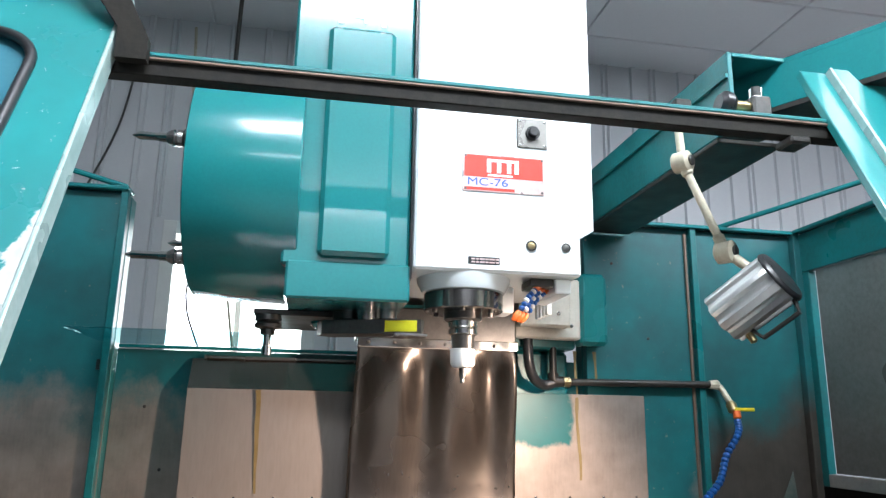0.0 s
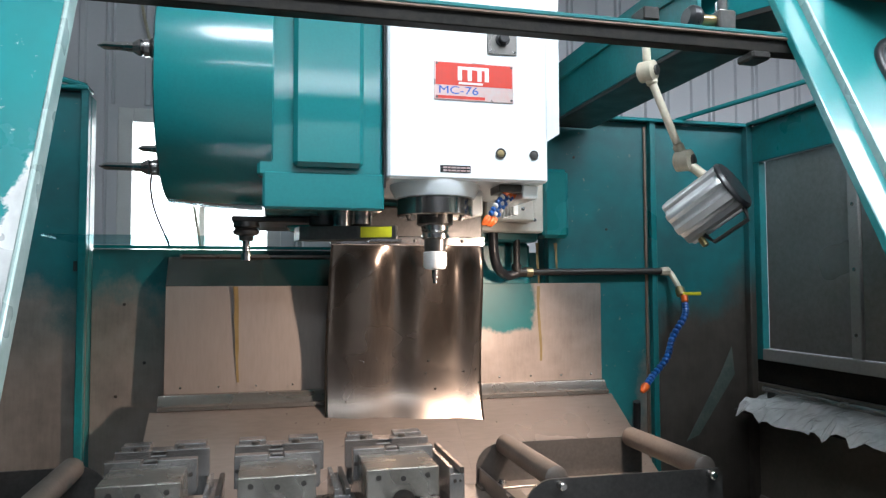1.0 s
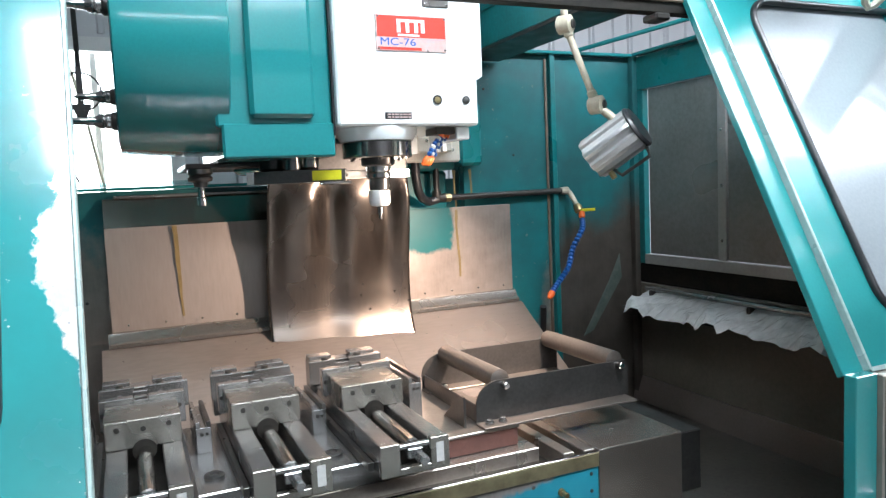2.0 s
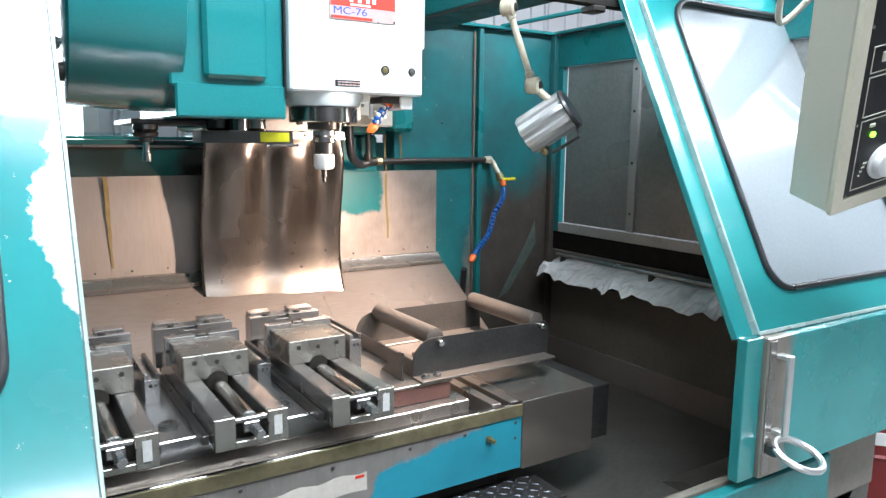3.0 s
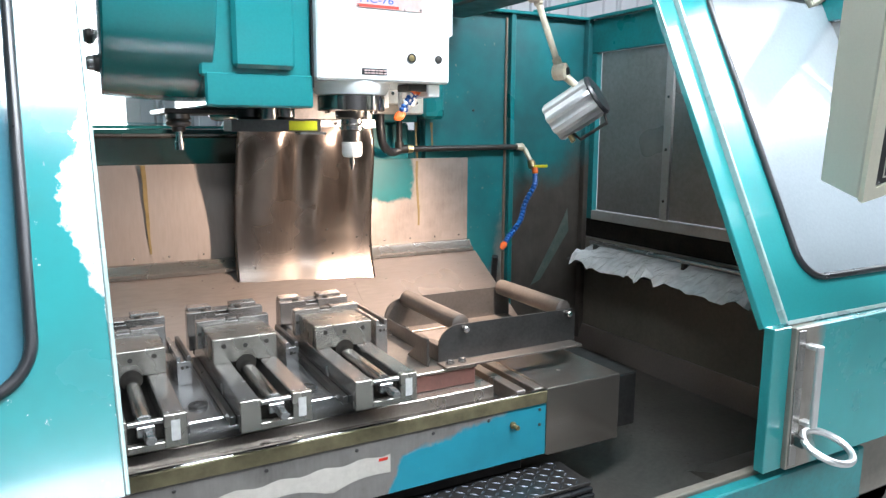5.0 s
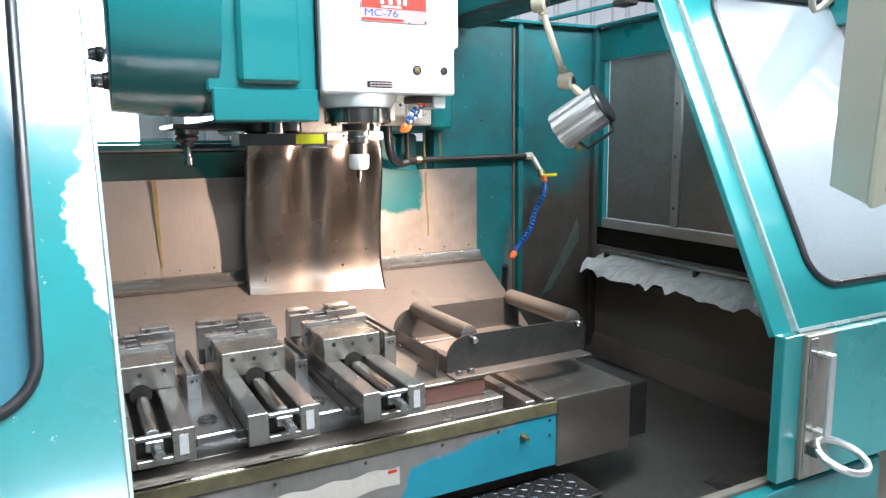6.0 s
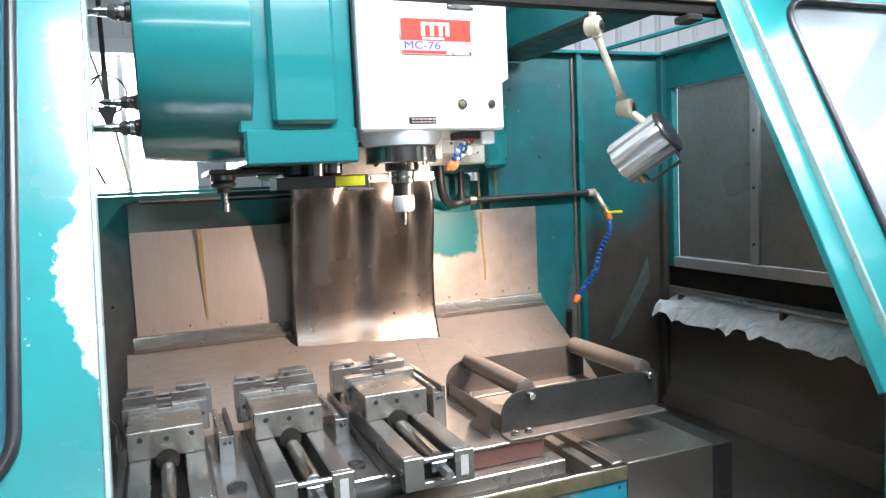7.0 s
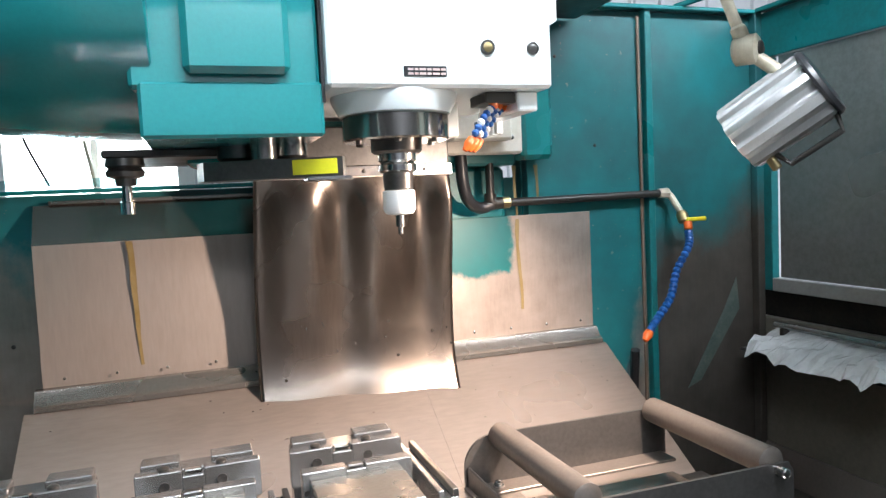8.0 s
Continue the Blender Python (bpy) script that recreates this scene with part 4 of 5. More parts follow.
# ---- coolant pipe and jointed hose ----
def coolant():
    p = thing("coolant_pipe", "black coolant pipe along the rear wall with a valve", "pipe")
    y = 0.412
    part("riser", rod(bmesh.new(), (0.378, y, 1.40), (0.378, y, 1.535), 0.0115), BLACK_PAINT, p)
    part("elbow", sweep(bmesh.new(), curve_points([(0.378, y, 1.425), (0.378, y, 1.408), (0.388, y, 1.399), (0.41, y, 1.399)], 12), 0.017, 12), BLACK_PAINT, p)
    part("run", rod(bmesh.new(), (0.40, y, 1.399), (0.925, y, 1.403), 0.0115), BLACK_PAINT, p)
    part("fitting", lathe(bmesh.new(), [(0, 0.016), (0.022, 0.016), (0.024, 0.013)], (0.41, y, 1.399), (1, 0, 0), 8), BRASS, p)
    part("fitting", lathe(bmesh.new(), [(0, 0.014), (0.03, 0.016), (0.034, 0.012)], (0.915, y, 1.403), (1, 0, 0), 8), LAMP_CREAM, p)
    part("drop", sweep(bmesh.new(), curve_points([(0.935, y, 1.403), (0.952, y - 0.004, 1.395), (0.962, y - 0.02, 1.365), (0.968, y - 0.04, 1.335)], 12), 0.010, 10), LAMP_CREAM, p)
    v = part("valve", lathe(bmesh.new(), [(0, 0.012), (0.01, 0.017), (0.03, 0.017), (0.036, 0.012)], (0.966, y - 0.032, 1.348), (0.08, -0.35, -0.9), 12), BRASS, p)
    bm = bmesh.new()
    box(bm, 0.965, 1.035, y - 0.062, y - 0.052, 1.318, 1.330, 0.003)
    part("lever", bm, YELLOW, v, "yellow valve lever")
    part("big_hose", sweep(bmesh.new(), curve_points([(0.285, 0.38, 1.53), (0.288, 0.38, 1.46), (0.305, 0.39, 1.41), (0.345, y, 1.388), (0.382, y, 1.396)], 24), 0.016, 12), BLACK, p, "thick black hose")
    hs = thing("jointed_hose", "blue jointed coolant hose with orange ends", "hose")
    pts = curve_points([(0.972, 0.357, 1.300), (0.965, 0.345, 1.25), (0.905, 0.325, 1.18), (0.868, 0.305, 1.11), (0.80, 0.28, 1.055), (0.762, 0.268, 1.018)], 26)
    part("socket", lathe(bmesh.new(), [(0, 0.012), (0.02, 0.013), (0.024, 0.010)], pts[0] - Vector((0, 0, -0.018)), pts[1] - pts[0], 12), ORANGE, hs, "orange socket")
    for i in range(1, len(pts) - 2):
        way = pts[i + 1] - pts[i]
        part("joint", lathe(bmesh.new(), [(-0.004, 0.0085), (0.0, 0.0115), (0.006, 0.0118), (0.011, 0.0085)], pts[i], way, 12), BLUE, hs)
    part("jet", lathe(bmesh.new(), [(0, 0.011), (0.012, 0.0135), (0.018, 0.0135), (0.034, 0.007)], pts[-3], pts[-1] - pts[-3], 12), ORANGE, hs, "orange jet end")
    tail = thing("black_hose", "black rubber hose standing in the wall corner", "hose")
    part("hose", sweep(bmesh.new(), curve_points([(0.80, 0.40, 0.72), (0.802, 0.395, 0.85), (0.785, 0.36, 0.96)], 10), 0.013, 10), BLACK, tail)


coolant()


# ---- work lamp ----
def work_lamp():
    w = thing("work_lamp", "ribbed aluminium work lamp on a jointed cream arm, lit", "lamp")
    top, low = Vector((0.406, -0.405, 1.842)), Vector((0.475, -0.436, 1.634))
    part("stem", rod(bmesh.new(), (0.402, -0.40, 1.965), top, 0.0095), LAMP_CREAM, w)
    part("clamp", boxes((0.385, 0.425, -0.43, -0.37, 1.955, 1.985), bevel=0.003), BLACK_PAINT, w)
    part("arm", lathe(bmesh.new(), [(0, 0.013), (0.03, 0.013), (0.034, 0.009), (0.18, 0.009), (0.184, 0.0125), (0.21, 0.0125)], top, low - top, 16), LAMP_CREAM, w)
    side = Vector((0.55, -0.83, 0.0))
    for c in (top, low):
        k = part("knuckle", lathe(bmesh.new(), [(-0.020, 0.018), (-0.016, 0.024), (0.016, 0.024), (0.020, 0.018)], c, side, 22), LAMP_CREAM, w)
        part("knuckle_bolt", lathe(bmesh.new(), [(0.020, 0.012), (0.024, 0.012), (0.026, 0.008)], c, side, 14), STEEL_DARK, k)
    d = LAMP_D
    part("neck", rod(bmesh.new(), low, LAMP_C - d * 0.01 + Vector((0, 0, 0.05)), 0.011), LAMP_CREAM, w)
    # ribbed barrel: the outline is drawn round the axis, then carried along it
    q = d.to_track_quat("Z", "Y").to_matrix()
    bm = bmesh.new()
    seg, rings = 96, []
    for h, s in ((-0.066, 0.96), (-0.062, 1.0), (0.070, 1.0), (0.074, 0.97)):
        ring = []
        for k in range(seg):
            a = math.tau * k / seg
            r = 0.0535 + 0.0042 * max(-1.0, min(1.0, 3 * math.sin(a * 9)))
            ring.append(bm.verts.new(LAMP_C + q @ Vector((r * s * math.cos(a), r * s * math.sin(a), h))))
        rings.append(ring)
    for a, b in zip(rings, rings[1:]):
        for k in range(seg):
            bm.faces.new((a[k], a[(k + 1) % seg], b[(k + 1) % seg], b[k]))
    bm.faces.new(rings[0][::-1])
    bm.faces.new(rings[-1])
    part("barrel", bm, ALU, w, "ribbed bright barrel")
    part("rear_cap", lathe(bmesh.new(), [(-0.078, 0.042), (-0.076, 0.054), (-0.070, 0.0585), (-0.0655, 0.0585)], LAMP_C, d, 36), BLACK, w, "black rear cap")
    part("lens", lathe(bmesh.new(), [(0.0742, 0.044), (0.0748, 0.044)], LAMP_C, d, 32), LENS_GLOW, w, "lit lens")
    dn = (Vector((0, 0, -1)) - d * d.dot(Vector((0, 0, -1)))).normalized()
    part("knob", rod(bmesh.new(), LAMP_C + dn * 0.054 + d * 0.050, LAMP_C + dn * 0.076 + d * 0.050, 0.008, 12, 0.002), BRASS, w, "brass thumb screw")
    e = q @ Vector((1, 0, 0))
    part("bail", sweep(bmesh.new(), [LAMP_C + dn * 0.052 - d * 0.062, LAMP_C + dn * 0.080 - d * 0.055, LAMP_C + dn * 0.080 + d * 0.03, LAMP_C + dn * 0.054 + d * 0.04], 0.005, 8), BLACK_PAINT, w)
    v = thing("air_valve", "small black and silver valve on the roof beam", "valve", (0.47, -0.592, 1.8725))
    part("block", boxes((-0.02, 0.02, -0.02, 0.02, 0.0, 0.042), bevel=0.004), STEEL_DARK, v)
    part("cap", lathe(bmesh.new(), [(0, 0.014), (0.02, 0.014), (0.024, 0.010)], (0, 0, 0.042), (0, 0, 1), 16), STEEL_BRIGHT, v)
    part("stem", lathe(bmesh.new(), [(0, 0.012), (0.04, 0.012)], (-0.02, 0, 0.022), (-1, 0, 0), 14), BRASS, v)
    part("knob", lathe(bmesh.new(), [(0, 0.02), (0.008, 0.026), (0.022, 0.026), (0.03, 0.018)], (-0.055, 0, 0.022), (-1, 0, 0.1), 18), BLACK, v)


work_lamp()


# ---- table ----
TOP = 0.853


def table():
    t = thing("machine_table", "machine table with stained front rim and sheet covers", "table")
    part("slab", boxes((-1.25, 0.205, -0.540, -0.08, 0.70, 0.800), bevel=0.002), TABLETOP, t, "worn slotted table top")
    part("slab_strip", boxes((0.232, 0.262, -0.606, -0.08, 0.70, 0.800), bevel=0.002), TABLETOP, t)
    part("slab_strip", boxes((0.290, 0.320, -0.606, -0.08, 0.70, 0.797), bevel=0.002), TABLETOP, t)
    part("slot_floor", boxes((0.204, 0.30, -0.606, -0.08, 0.66, 0.76), bevel=0), BLACK_PAINT, t)
    part("trough", boxes((-1.25, 0.203, -0.608, -0.541, 0.70, 0.768), bevel=0.001), TROUGH, t)
    part("rim", boxes((-1.25, 0.322, -0.622, -0.609, 0.757, 0.792), bevel=0.002), OLIVE, t, "olive stained rim")
    part("rim_edge", boxes((-1.25, 0.322, -0.6205, -0.6105, 0.7925, 0.7945), bevel=0.0005), STEEL_BRIGHT, t)
    part("front_panel", boxes((-1.25, 0.322, -0.618, -0.603, 0.612, 0.756), bevel=0.002), SKYBLUE, t, "front panel with flaking sky blue paint")
    bm = bmesh.new()
    n = 24
    upper = [(-0.62 + 0.485 * k / n, 0.706 + 0.010 * k / n + 0.004 * math.sin(k * 1.3)) for k in range(n + 1)]
    lower = [(x, 0.635 + 0.03 * abs(math.sin(x * 14 + 0.8)) * (0.4 + 0.6 * math.sin(x * 5 + 3.4) ** 2) + 0.02 * k / n) for k, (x, z) in enumerate(upper)]
    vs = [[bm.verts.new((x, -0.6188, z)) for x, z in row] for row in (upper, lower)]
    for k in range(n):
        bm.faces.new((vs[0][k], vs[0][k + 1], vs[1][k + 1], vs[1][k]))
    part("decal", bm, DECAL, t, "torn white decal strip")
    part("decal_red", boxes((-0.165, -0.142, -0.6198, -0.6190, 0.702, 0.709), bevel=0), RED, t)
    screws(t, [(x, -0.6185, 0.742) for x in (-0.62, -0.43, -0.22, -0.02, 0.14, 0.30)] + [(0.30, -0.6185, 0.70)], (0, -1, 0), 0.0045, 0.003, STEEL_DARK)
    part("grease_nipple", lathe(bmesh.new(), [(0, 0.009), (0.006, 0.009), (0.007, 0.005), (0.02, 0.005), (0.022, 0.007), (0.026, 0.006)], (0.214, -0.6185, 0.716), (0, -1, 0), 12), BRASS, t)
    part("end_cover", boxes((0.324, 0.578, -0.620, -0.08, 0.605, 0.797), bevel=0.003), COVER, t, "folded sheet way cover")
    part("end_cap", boxes((0.580, 0.655, -0.604, -0.08, 0.625, 0.785), bevel=0.003), STEEL_DARK, t)
    screws(t, [(0.5795, -0.606, z) for z in (0.63, 0.69, 0.75)], (0.3, -1, 0), 0.004, 0.003, STEEL)
    part("saddle", boxes((-0.60, 0.30, -0.55, 0.05, 0.501, 0.66), bevel=0.01), BLACK_PAINT, t)


table()
fp = thing("fixture_plate", "ground steel fixture plate bolted on the table", "plate", (0, 0, 0.8005))
part("plate", boxes((-1.25, -0.072, -0.545, -0.085, 0.0, TOP - 0.801), bevel=0.003), STEEL, fp)
for x, y in ((-0.539, -0.462), (-0.285, -0.468), (-0.80, -0.462), (-0.539, -0.14), (-0.285, -0.14)):
    bt = part("bolt_plug", lathe(bmesh.new(), [(0, 0.021), (0.006, 0.021), (0.008, 0.018), (0.008, 0.010), (0.004, 0.009)], (x, y, TOP - 0.8008), (0, 0, 1), 26), STEEL_DARK, fp)
rb = thing("riser_block", "red oxide riser block with a steel top plate", "block", (0, 0, 0.8005))
part("block", boxes((-0.068, 0.172, -0.498, -0.085, 0.0, 0.044), bevel=0.002), RED_OXIDE, rb)
part("top_plate", boxes((-0.068, 0.175, -0.502, -0.085, 0.0445, TOP - 0.801), bevel=0.0015), TABLETOP, rb)


# ---- vises ----
def vise():
    v = thing("machine_vise", "ground steel machine vise bolted to the plate, jaws open", "vise", group="vises on the table")
    w = 0.075
    part("rail", boxes((-w, -0.034, 0.018, 0.545, 0.002, 0.066), bevel=0.0025), STEEL, v)
    part("rail", boxes((0.034, w, 0.018, 0.545, 0.002, 0.066), bevel=0.0025), STEEL, v)
    # bed coloured black for the shade in the channel between the rails
    part("bed", boxes((-0.070, 0.070, 0.02, 0.60, 0.0005, 0.016), bevel=0.001), RAIL_SHADE, v)
    bm = boxes((-w - 0.001, -0.034, 0.0, 0.0175, 0.0, 0.0675), (0.034, w + 0.001, 0.0, 0.0175, 0.0, 0.0675), (-0.0338, 0.0338, 0.0, 0.0175, 0.0, 0.014), bevel=0.001)
    part("front_plate", bm, CAST, v, "milled front plate")
    part("rail_foot", boxes((-w - 0.013, -w - 0.0005, 0.05, 0.50, 0.0005, 0.020), bevel=0.001), STEEL_DARK, v)
    part("rail_foot", boxes((w + 0.0005, w + 0.013, 0.05, 0.50, 0.0005, 0.020), bevel=0.001), STEEL_DARK, v)
    part("screw_bearing", boxes((-0.0335, 0.0335, 0.002, 0.016, 0.052, 0.062), (-0.017, 0.017, 0.001, 0.020, 0.030, 0.0518), bevel=0.002), STEEL, v)
    part("lead_screw", lathe(bmesh.new(), [(0, 0.016), (0.25, 0.016)], (0.0, 0.020, 0.053), (0, 1, 0), 24), STEEL_BRIGHT, v, "bright lead screw")
    part("drive_end", lathe(bmesh.new(), [(0, 0.0115), (0.040, 0.0115), (0.044, 0.009)], (0.004, 0.0005, 0.038), (0, -1, 0), 6), STEEL, v, "hexagon drive end")
    part("sticker", boxes((0.046, 0.063, -0.0012, -0.0002, 0.014, 0.056), bevel=0), LABEL, v, "white label with plain bars")
    jaw = part("moving_jaw", boxes((-0.076, 0.076, 0.268, 0.404, 0.0665, 0.127), bevel=0.002), CAST, v, "sliding jaw block")
    bm = bmesh.new()
    lathe(bm, [(0, 0.024), (0.002, 0.024)], (0, 0.2675, 0.060), (0, -1, 0), 24)
    # flat black disc painted for the dark inside of the bore
    part("screw_port", bm, RAIL_SHADE, jaw)
    for x, z in ((-0.051, 0.110), (0.0, 0.106), (0.051, 0.110)):
        part("bolt_hole", lathe(bmesh.new(), [(0, 0.0055), (0.0012, 0.0055)], (x, 0.2676, z), (0, -1, 0), 14), BLACK_PAINT, jaw)
    plate = part("jaw_plate", boxes((-0.088, -0.016, 0.4045, 0.430, 0.070, 0.140), (0.016, 0.094, 0.4045, 0.430, 0.070, 0.140), (-0.0165, 0.0165, 0.4045, 0.430, 0.070, 0.134), bevel=0.0015), STEEL, v)
    part("clip", boxes((-0.013, 0.013, 0.410, 0.425, 0.1342, 0.140)), STEEL_DARK, plate)
    for x in (-0.071, 0.071):
        part("bolt_hole", lathe(bmesh.new(), [(0, 0.0045), (0.0012, 0.0045)], (x * 1.15, 0.4042, 0.108), (0, -1, 0), 12), BLACK_PAINT, plate)
    fx = part("fixed_jaw", boxes((-0.086, 0.102, 0.553, 0.600, 0.0225, 0.128), (-0.092, -0.018, 0.528, 0.5525, 0.07, 0.134), (0.018, 0.110, 0.528, 0.5525, 0.07, 0.134), (-0.018, 0.018, 0.528, 0.5525, 0.07, 0.123), (-0.084, -0.022, 0.560, 0.602, 0.1285, 0.140), (0.030, 0.100, 0.560, 0.602, 0.1285, 0.140), bevel=0.0018), STEEL, v)
    for x in (-0.046, 0.046):
        part("cap_screw", lathe(bmesh.new(), [(0, 0.0085), (0.0015, 0.0085), (0.0015, 0.005), (0.0005, 0.0045)], (x, 0.5278, 0.110), (0, -1, 0), 16), STEEL_DARK, fx)
        part("cap_screw", lathe(bmesh.new(), [(0, 0.009), (0.004, 0.009), (0.006, 0.006)], (x, 0.540, 0.1342), (0, 0, 1), 14), BLACK_PAINT, fx)
    part("clip", boxes((-0.014, 0.014, 0.533, 0.547, 0.1232, 0.132)), STEEL_BRIGHT, fx)
    return v


first = vise()
first.location = (-0.158, -0.655, TOP)
for x in (-0.411, -0.668):
    copy_thing(first, pose(x, -0.655, TOP))


def stop_block(high=0.060, long=0.19):
    s = thing("work_stop", "upright steel work stop with a slotted top, bolted between vises", "stop", group="work stops between the vises")
    part("web", boxes((-0.017, 0.017, 0.0, long, 0.0, high), bevel=0.001), STEEL, s)
    part("cheek", boxes((-0.017, -0.007, 0.0, long, high + 0.0005, high + 0.014), bevel=0.001), STEEL, s)
    part("cheek", boxes((0.007, 0.017, 0.0, long, high + 0.0005, high + 0.014), bevel=0.001), STEEL_DARK, s)
    for z in (high - 0.015,):
        part("pin", lathe(bmesh.new(), [(0, 0.004), (0.0012, 0.004)], (-0.004, -0.0002, z), (0, -1, 0), 10), BLACK_PAINT, s)
        part("pin", lathe(bmesh.new(), [(0, 0.003), (0.0012, 0.003)], (0.007, -0.0002, z), (0, -1, 0), 10), BLACK_PAINT, s)
    return s


s1 = stop_block()
s1.location = (-0.542, -0.305, TOP)
copy_thing(s1, pose(-0.275, -0.315, TOP))
stop_block(0.094, 0.25).location = (-0.030, -0.335, TOP)


# ---- roller stands ----
def roller_stand():
    s = thing("roller_stand", "steel stand of two angle plates carrying two brown rollers", "roller stand", group="roller stands")
    for y, sgn in ((0.0, -1), (0.350, -1)):
        arc = [(0.062 - 0.062 * math.cos(radians(a)), 0.040 + 0.062 * math.sin(radians(a))) for a in range(0, 91, 10)]
        bm = prism(bmesh.new(), [(0.0, 0.0)] + arc + [(0.450, 0.100), (0.460, 0.084), (0.460, 0.0)], y - 0.003, y + 0.003, "y")
        pl = part("side_plate", bm, STAND, s, "dark plate with a rounded end")
        part("flange", boxes((-0.004, 0.448, y + sgn * 0.055, y - 0.0032, 0.0, 0.006), bevel=0.0012), ROLLER, s)
        for x in (0.022, 0.058):
            b = part("bolt", lathe(bmesh.new(), [(0, 0.011), (0.004, 0.011), (0.0042, 0.008), (0.011, 0.008), (0.012, 0.006)], (x, y + sgn * 0.030, 0.0062), (0, 0, 1), 12), STEEL, s)
    for x in (0.074, 0.424):
        r = part("roller", lathe(bmesh.new(), [(0, 0.016), (0.004, 0.0255), (0.335, 0.0255), (0.339, 0.016)], (x, 0.005, 0.100), (0, 1, 0), 30), ROLLER, s, "brown steel tube roller")
        part("axle", lathe(bmesh.new(), [(0, 0.009), (0.025, 0.009), (0.027, 0.007)], (x + 0.003, 0.003, 0.090), (0, -1, 0), 14), STEEL_BRIGHT, r)
    part("end_plate", boxes((0.004, 0.010, 0.0035, 0.346, 0.0, 0.045)), STAND, s)
    return s


st = roller_stand()
st.location = (0.082, -0.452, TOP)
copy_thing(st, pose(-0.775, -0.10, TOP, 0, 0, 180))
fo = thing("angle_foot", "dark folded angle foot beside the vise", "bracket", (0.045, -0.46, TOP))
bm = prism(bmesh.new(), [(0.0, 0.0), (0.12, 0.0), (0.02, 0.075), (0.0, 0.075)], 0.0, 0.006, "x")
part("web", bm, STAND, fo)


# ---- chip tray with film on the side wall ----
def tray():
    t = thing("chip_tray", "black ledge on the side wall holding a coolant line", "tray")
    part("ledge", boxes((1.19, 1.301, -0.80, 0.40, 0.905, 0.915)), BLACK_PAINT, t)
    part("pipe", rod(bmesh.new(), (1.262, -0.80, 0.990), (1.262, 0.33, 0.990), 0.010), STEEL, t, "bright pipe")
    for y in (-0.7, -0.2, 0.3):
        part("hanger", boxes((1.255, 1.301, y - 0.008, y + 0.008, 0.916, 0.981)), BLACK_PAINT, t)
    f = thing("plastic_film", "crumpled translucent white film draped over the ledge", "plastic film", (0, 0, 0.0))
    bm = bmesh.new()
    ny, nx = 64, 5
    rng = random.Random(21)
    rows = []
    for j in range(ny + 1):
        row = []
        for i in range(nx + 1):
            u = i / nx
            y = 0.350 - 1.09 * j / ny + rng.uniform(-0.007, 0.007)
            edge = 0.030 * noise.noise((y * 7, 0, 7)) + 0.016 * noise.noise((y * 19, 1, 7))
            x = 1.285 - (0.125 + edge) * u + rng.uniform(-0.006, 0.006)
            fold = abs(noise.noise((y * 10 + u * 1.6, u * 1.2, 4)))
            z = 0.975 - 0.040 * u - 0.030 * u ** 3 + (0.078 * fold + 0.020 * noise.noise((y * 5, u * 2, 1)) - 0.014) * (0.15 + u * (1.25 - 0.6 * u))
            row.append(bm.verts.new((x, y, max(z, 0.921 if x > 1.185 else 0.86))))
        rows.append(row)
    for a, b in zip(rows, rows[1:]):
        for i in range(nx):
            bm.faces.new((a[i], a[i + 1], b[i]))
            bm.faces.new((a[i + 1], b[i + 1], b[i]))
    ob = part("film", bm, FOIL, f)
    for p in ob.data.polygons:
        p.use_smooth = False
    so = ob.modifiers.new("thickness", "SOLIDIFY")
    so.thickness = 0.0006


tray()


# ---- step, pendant and things beside the machine ----
def step():
    s = thing("tread_cover", "black diamond tread cover folded over the front of the pan", "tread plate")
    part("plate", boxes((-1.2, 0.385, -0.735, -0.585, 0.560, 0.570), bevel=0.002), STEEL_DARK, s)
    for k in range(3):
        part("fold", boxes((-1.2, 0.388 + 0.004 * k, -0.742 - 0.004 * k, -0.70, 0.512 + 0.016 * (2 - k), 0.524 + 0.016 * (2 - k)), bevel=0.003), BLACK, s)
    part("skirt", boxes((-1.2, 0.383, -0.730, -0.60, 0.501, 0.511)), BLACK_PAINT, s)
    bm = bmesh.new()
    for i in range(58):
        for j in range(6):
            x, y = -1.19 + i * 0.027, -0.722 + j * 0.024
            a = radians(38 if (i + j) % 2 else -38)
            m = Matrix.Translation((x, y, 0.5702)) @ Matrix.Rotation(a, 4, "Z")
            vs = [bm.verts.new(m @ Vector(p)) for p in ((-0.012, 0, 0), (0, -0.0035, 0), (0.012, 0, 0), (0, 0.0035, 0), (-0.006, 0, 0.0022), (0.006, 0, 0.0022))]
            for f in ((0, 1, 4), (1, 5, 4), (1, 2, 5), (2, 3, 5), (3, 4, 5), (3, 0, 4)):
                bm.faces.new([vs[k] for k in f])
    tagged(part("treads", bm, TREAD, s, "raised bright diamonds", False), kind="stuff")


step()


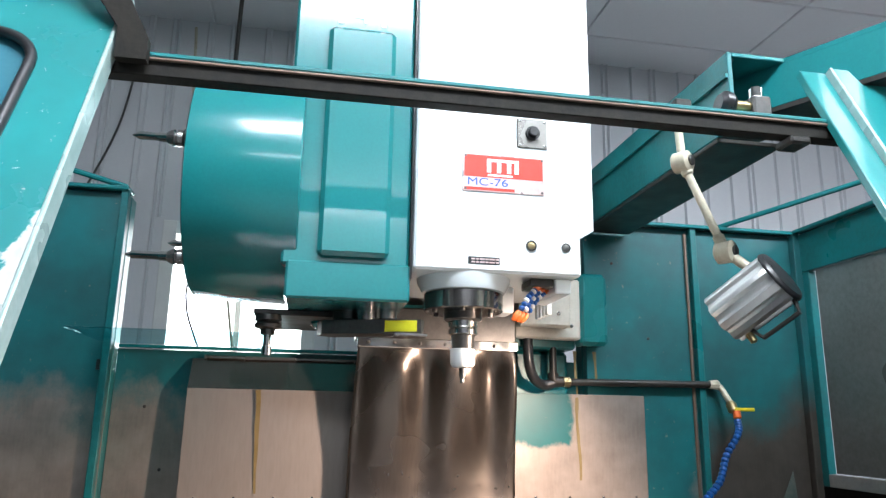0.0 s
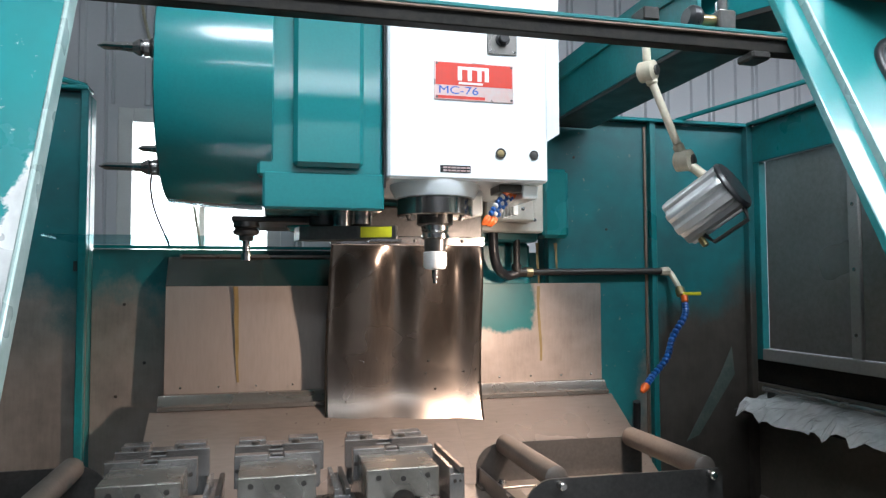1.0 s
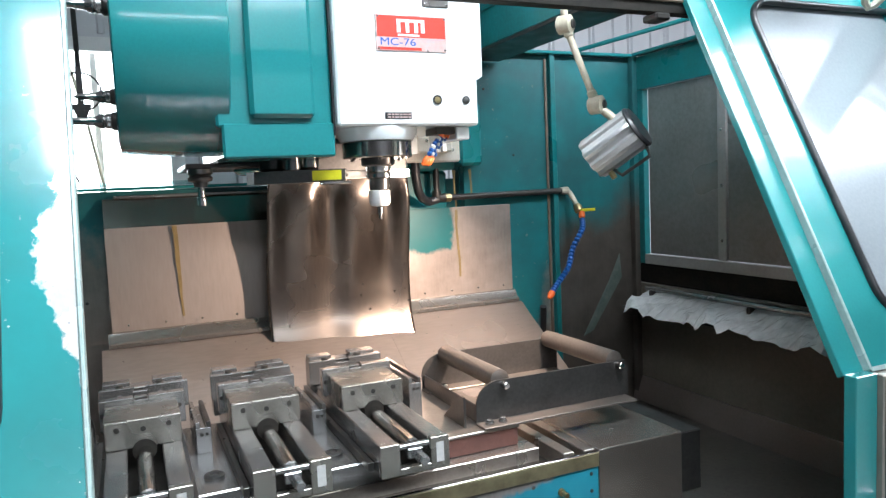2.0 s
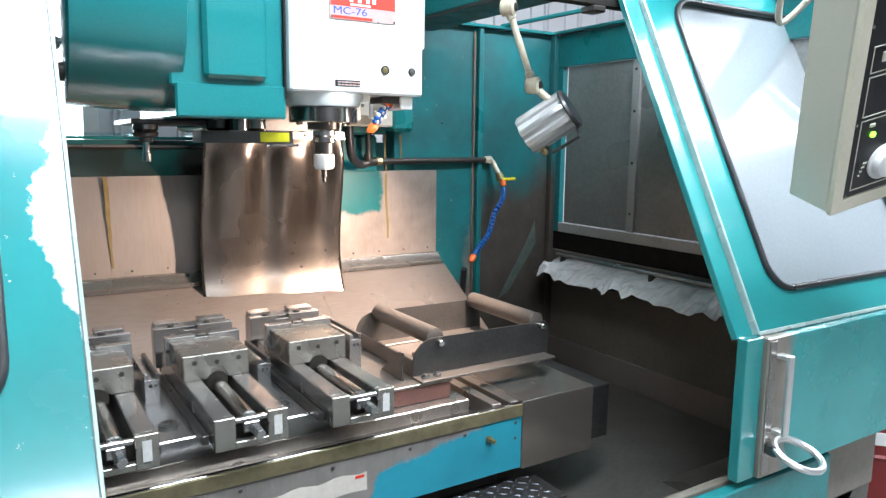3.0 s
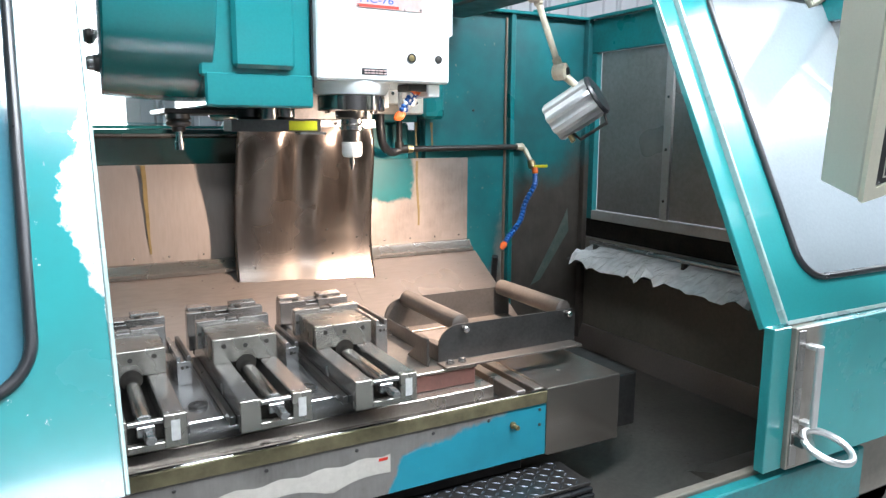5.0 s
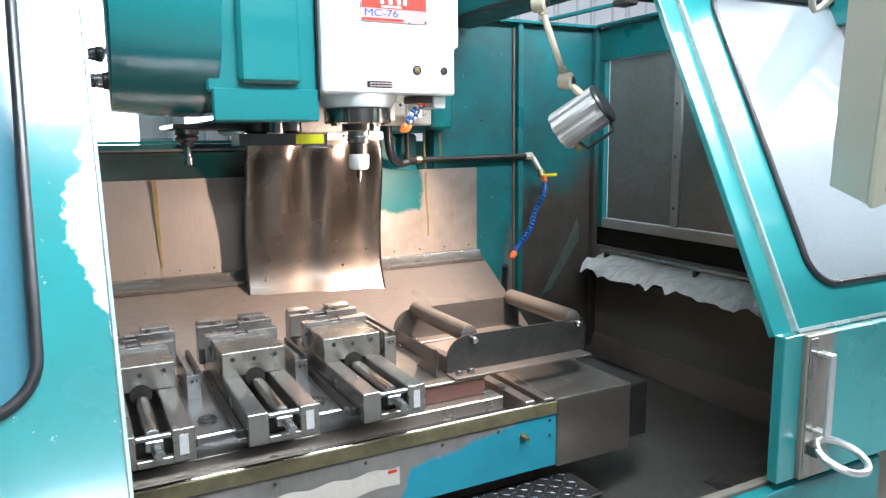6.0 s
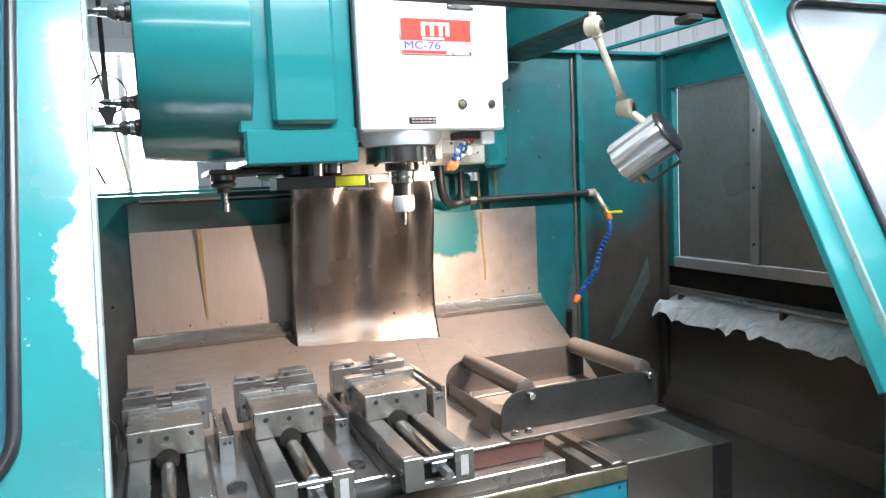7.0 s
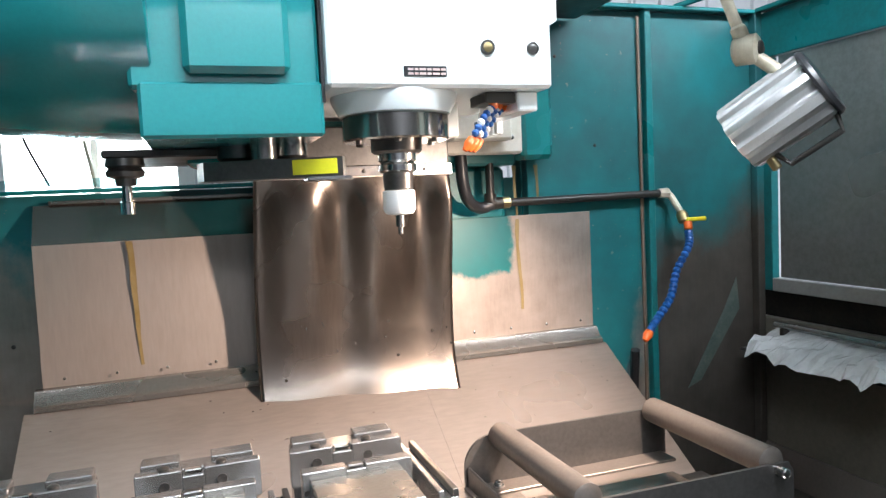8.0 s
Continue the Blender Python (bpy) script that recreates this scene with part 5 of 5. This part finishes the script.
def pendant():
    p = thing("control_pendant", "beige control pendant with a black key panel", "control panel")
    m = Matrix.Translation((0.7146, -1.174, 1.324)) @ pose(0, 0, 0, 18.9, -15.2, -15.2)
    def bx(*r, bevel=0.003):
        return box(bmesh.new(), *r, bevel, m)
    part("case", bx(0.0, 0.46, 0.012, 0.125, 0.0, 0.62, bevel=0.006), BEIGE, p)
    part("bezel", plate_with_hole(bmesh.new(), 0.0, 0.46, 0.0, 0.62, rounded(0.028, 0.432, 0.028, 0.592, 0.006), 0.012, m @ Matrix(((1, 0, 0, 0), (0, 0, -1, 0), (0, 1, 0, 0), (0, 0, 0, 1)))), CREAM, p, "cream bezel")
    face = part("key_panel", bx(0.029, 0.431, 0.003, 0.011, 0.029, 0.591), BLACK, p, "black key panel")
    bm = bmesh.new()
    for x0, x1, z0, z1 in ((0.046, 0.415, 0.045, 0.205), (0.046, 0.415, 0.212, 0.298), (0.046, 0.415, 0.305, 0.36)):
        for a, b, c, d in ((x0, x1, z0, z0 + 0.0022), (x0, x1, z1 - 0.0022, z1), (x0, x0 + 0.0022, z0, z1), (x1 - 0.0022, x1, z0, z1)):
            box(bm, a, b, 0.0018, 0.003, c, d, 0.0, m)
    part("printed_lines", bm, BEIGE, face)
    knob = m @ Vector((0.125, 0.003, 0.095))
    way = m.to_3x3() @ Vector((0, -1, 0))
    part("dial", lathe(bmesh.new(), [(0, 0.040), (0.004, 0.040), (0.006, 0.034), (0.020, 0.030), (0.022, 0.02)], knob, way, 36), WHITE_PLASTIC, face, "white rotary dial")
    part("indicator", lathe(bmesh.new(), [(0, 0.0065), (0.004, 0.006), (0.006, 0.003)], m @ Vector((0.083, 0.003, 0.168)), way, 14), LED, face, "lit green indicator")
    for k in range(4):
        part("key", bx(0.07 + 0.05 * k, 0.10 + 0.05 * k, -0.001, 0.003, 0.325, 0.345, bevel=0.001), BEIGE, face)
        part("key", bx(0.07 + 0.05 * k, 0.084 + 0.05 * k, -0.0005, 0.003, 0.186, 0.194, bevel=0.001), BEIGE, face)
    bm = bmesh.new()
    for k in range(4):
        box(bm, 0.062 + 0.003 * k, 0.066 + 0.005 * k, 0.0018, 0.003, 0.075 + 0.009 * k, 0.079 + 0.009 * k, 0.0, m)
    part("printed_bars", bm, BEIGE, face)
    screws(face, [m @ Vector((0.036, 0.003, z)) for z in (0.036, 0.20, 0.40)], way, 0.004, 0.002, STEEL)
    part("arm", sweep(bmesh.new(), curve_points([m @ Vector((0.30, 0.06, 0.61)), m @ Vector((0.30, 0.06, 0.9)), m @ Vector((0.34, 0.4, 1.2))], 12), 0.03, 14), BEIGE, p)
    c = part("cable", sweep(bmesh.new(), curve_points([m @ Vector((0.02, 0.125, 0.46)), m @ Vector((-0.05, 0.15, 0.40)), m @ Vector((-0.055, 0.14, 0.50)), m @ Vector((-0.02, 0.13, 0.58)), m @ Vector((0.02, 0.13, 0.66))], 20), 0.007, 8), BEIGE, p)


pendant()
leg = thing("stand_leg", "pale grey folded steel leg beside the machine", "leg")
bm = prism(bmesh.new(), [(0.80, 0.0), (0.96, 0.0), (1.30, 0.66), (1.117, 0.66)], -1.03, -0.99, "y")
part("plate", bm, BEIGE, leg)
drum = thing("oil_drum", "dark red steel drum standing on the floor", "drum", (2.2, -0.55, 0.0))
part("shell", lathe(bmesh.new(), [(0, 0.27), (0.004, 0.285), (0.02, 0.28), (0.28, 0.28), (0.29, 0.288), (0.30, 0.28), (0.56, 0.28), (0.57, 0.288), (0.58, 0.28), (0.84, 0.28), (0.86, 0.286), (0.862, 0.275)], (0, 0, 0), (0, 0, 1), 48), DRUM_RED, drum)
part("band", lathe(bmesh.new(), [(0, 0.283), (0.05, 0.283)], (0, 0, 0.34), (0, 0, 1), 48), WHITE_PLASTIC, drum, "pale label band")
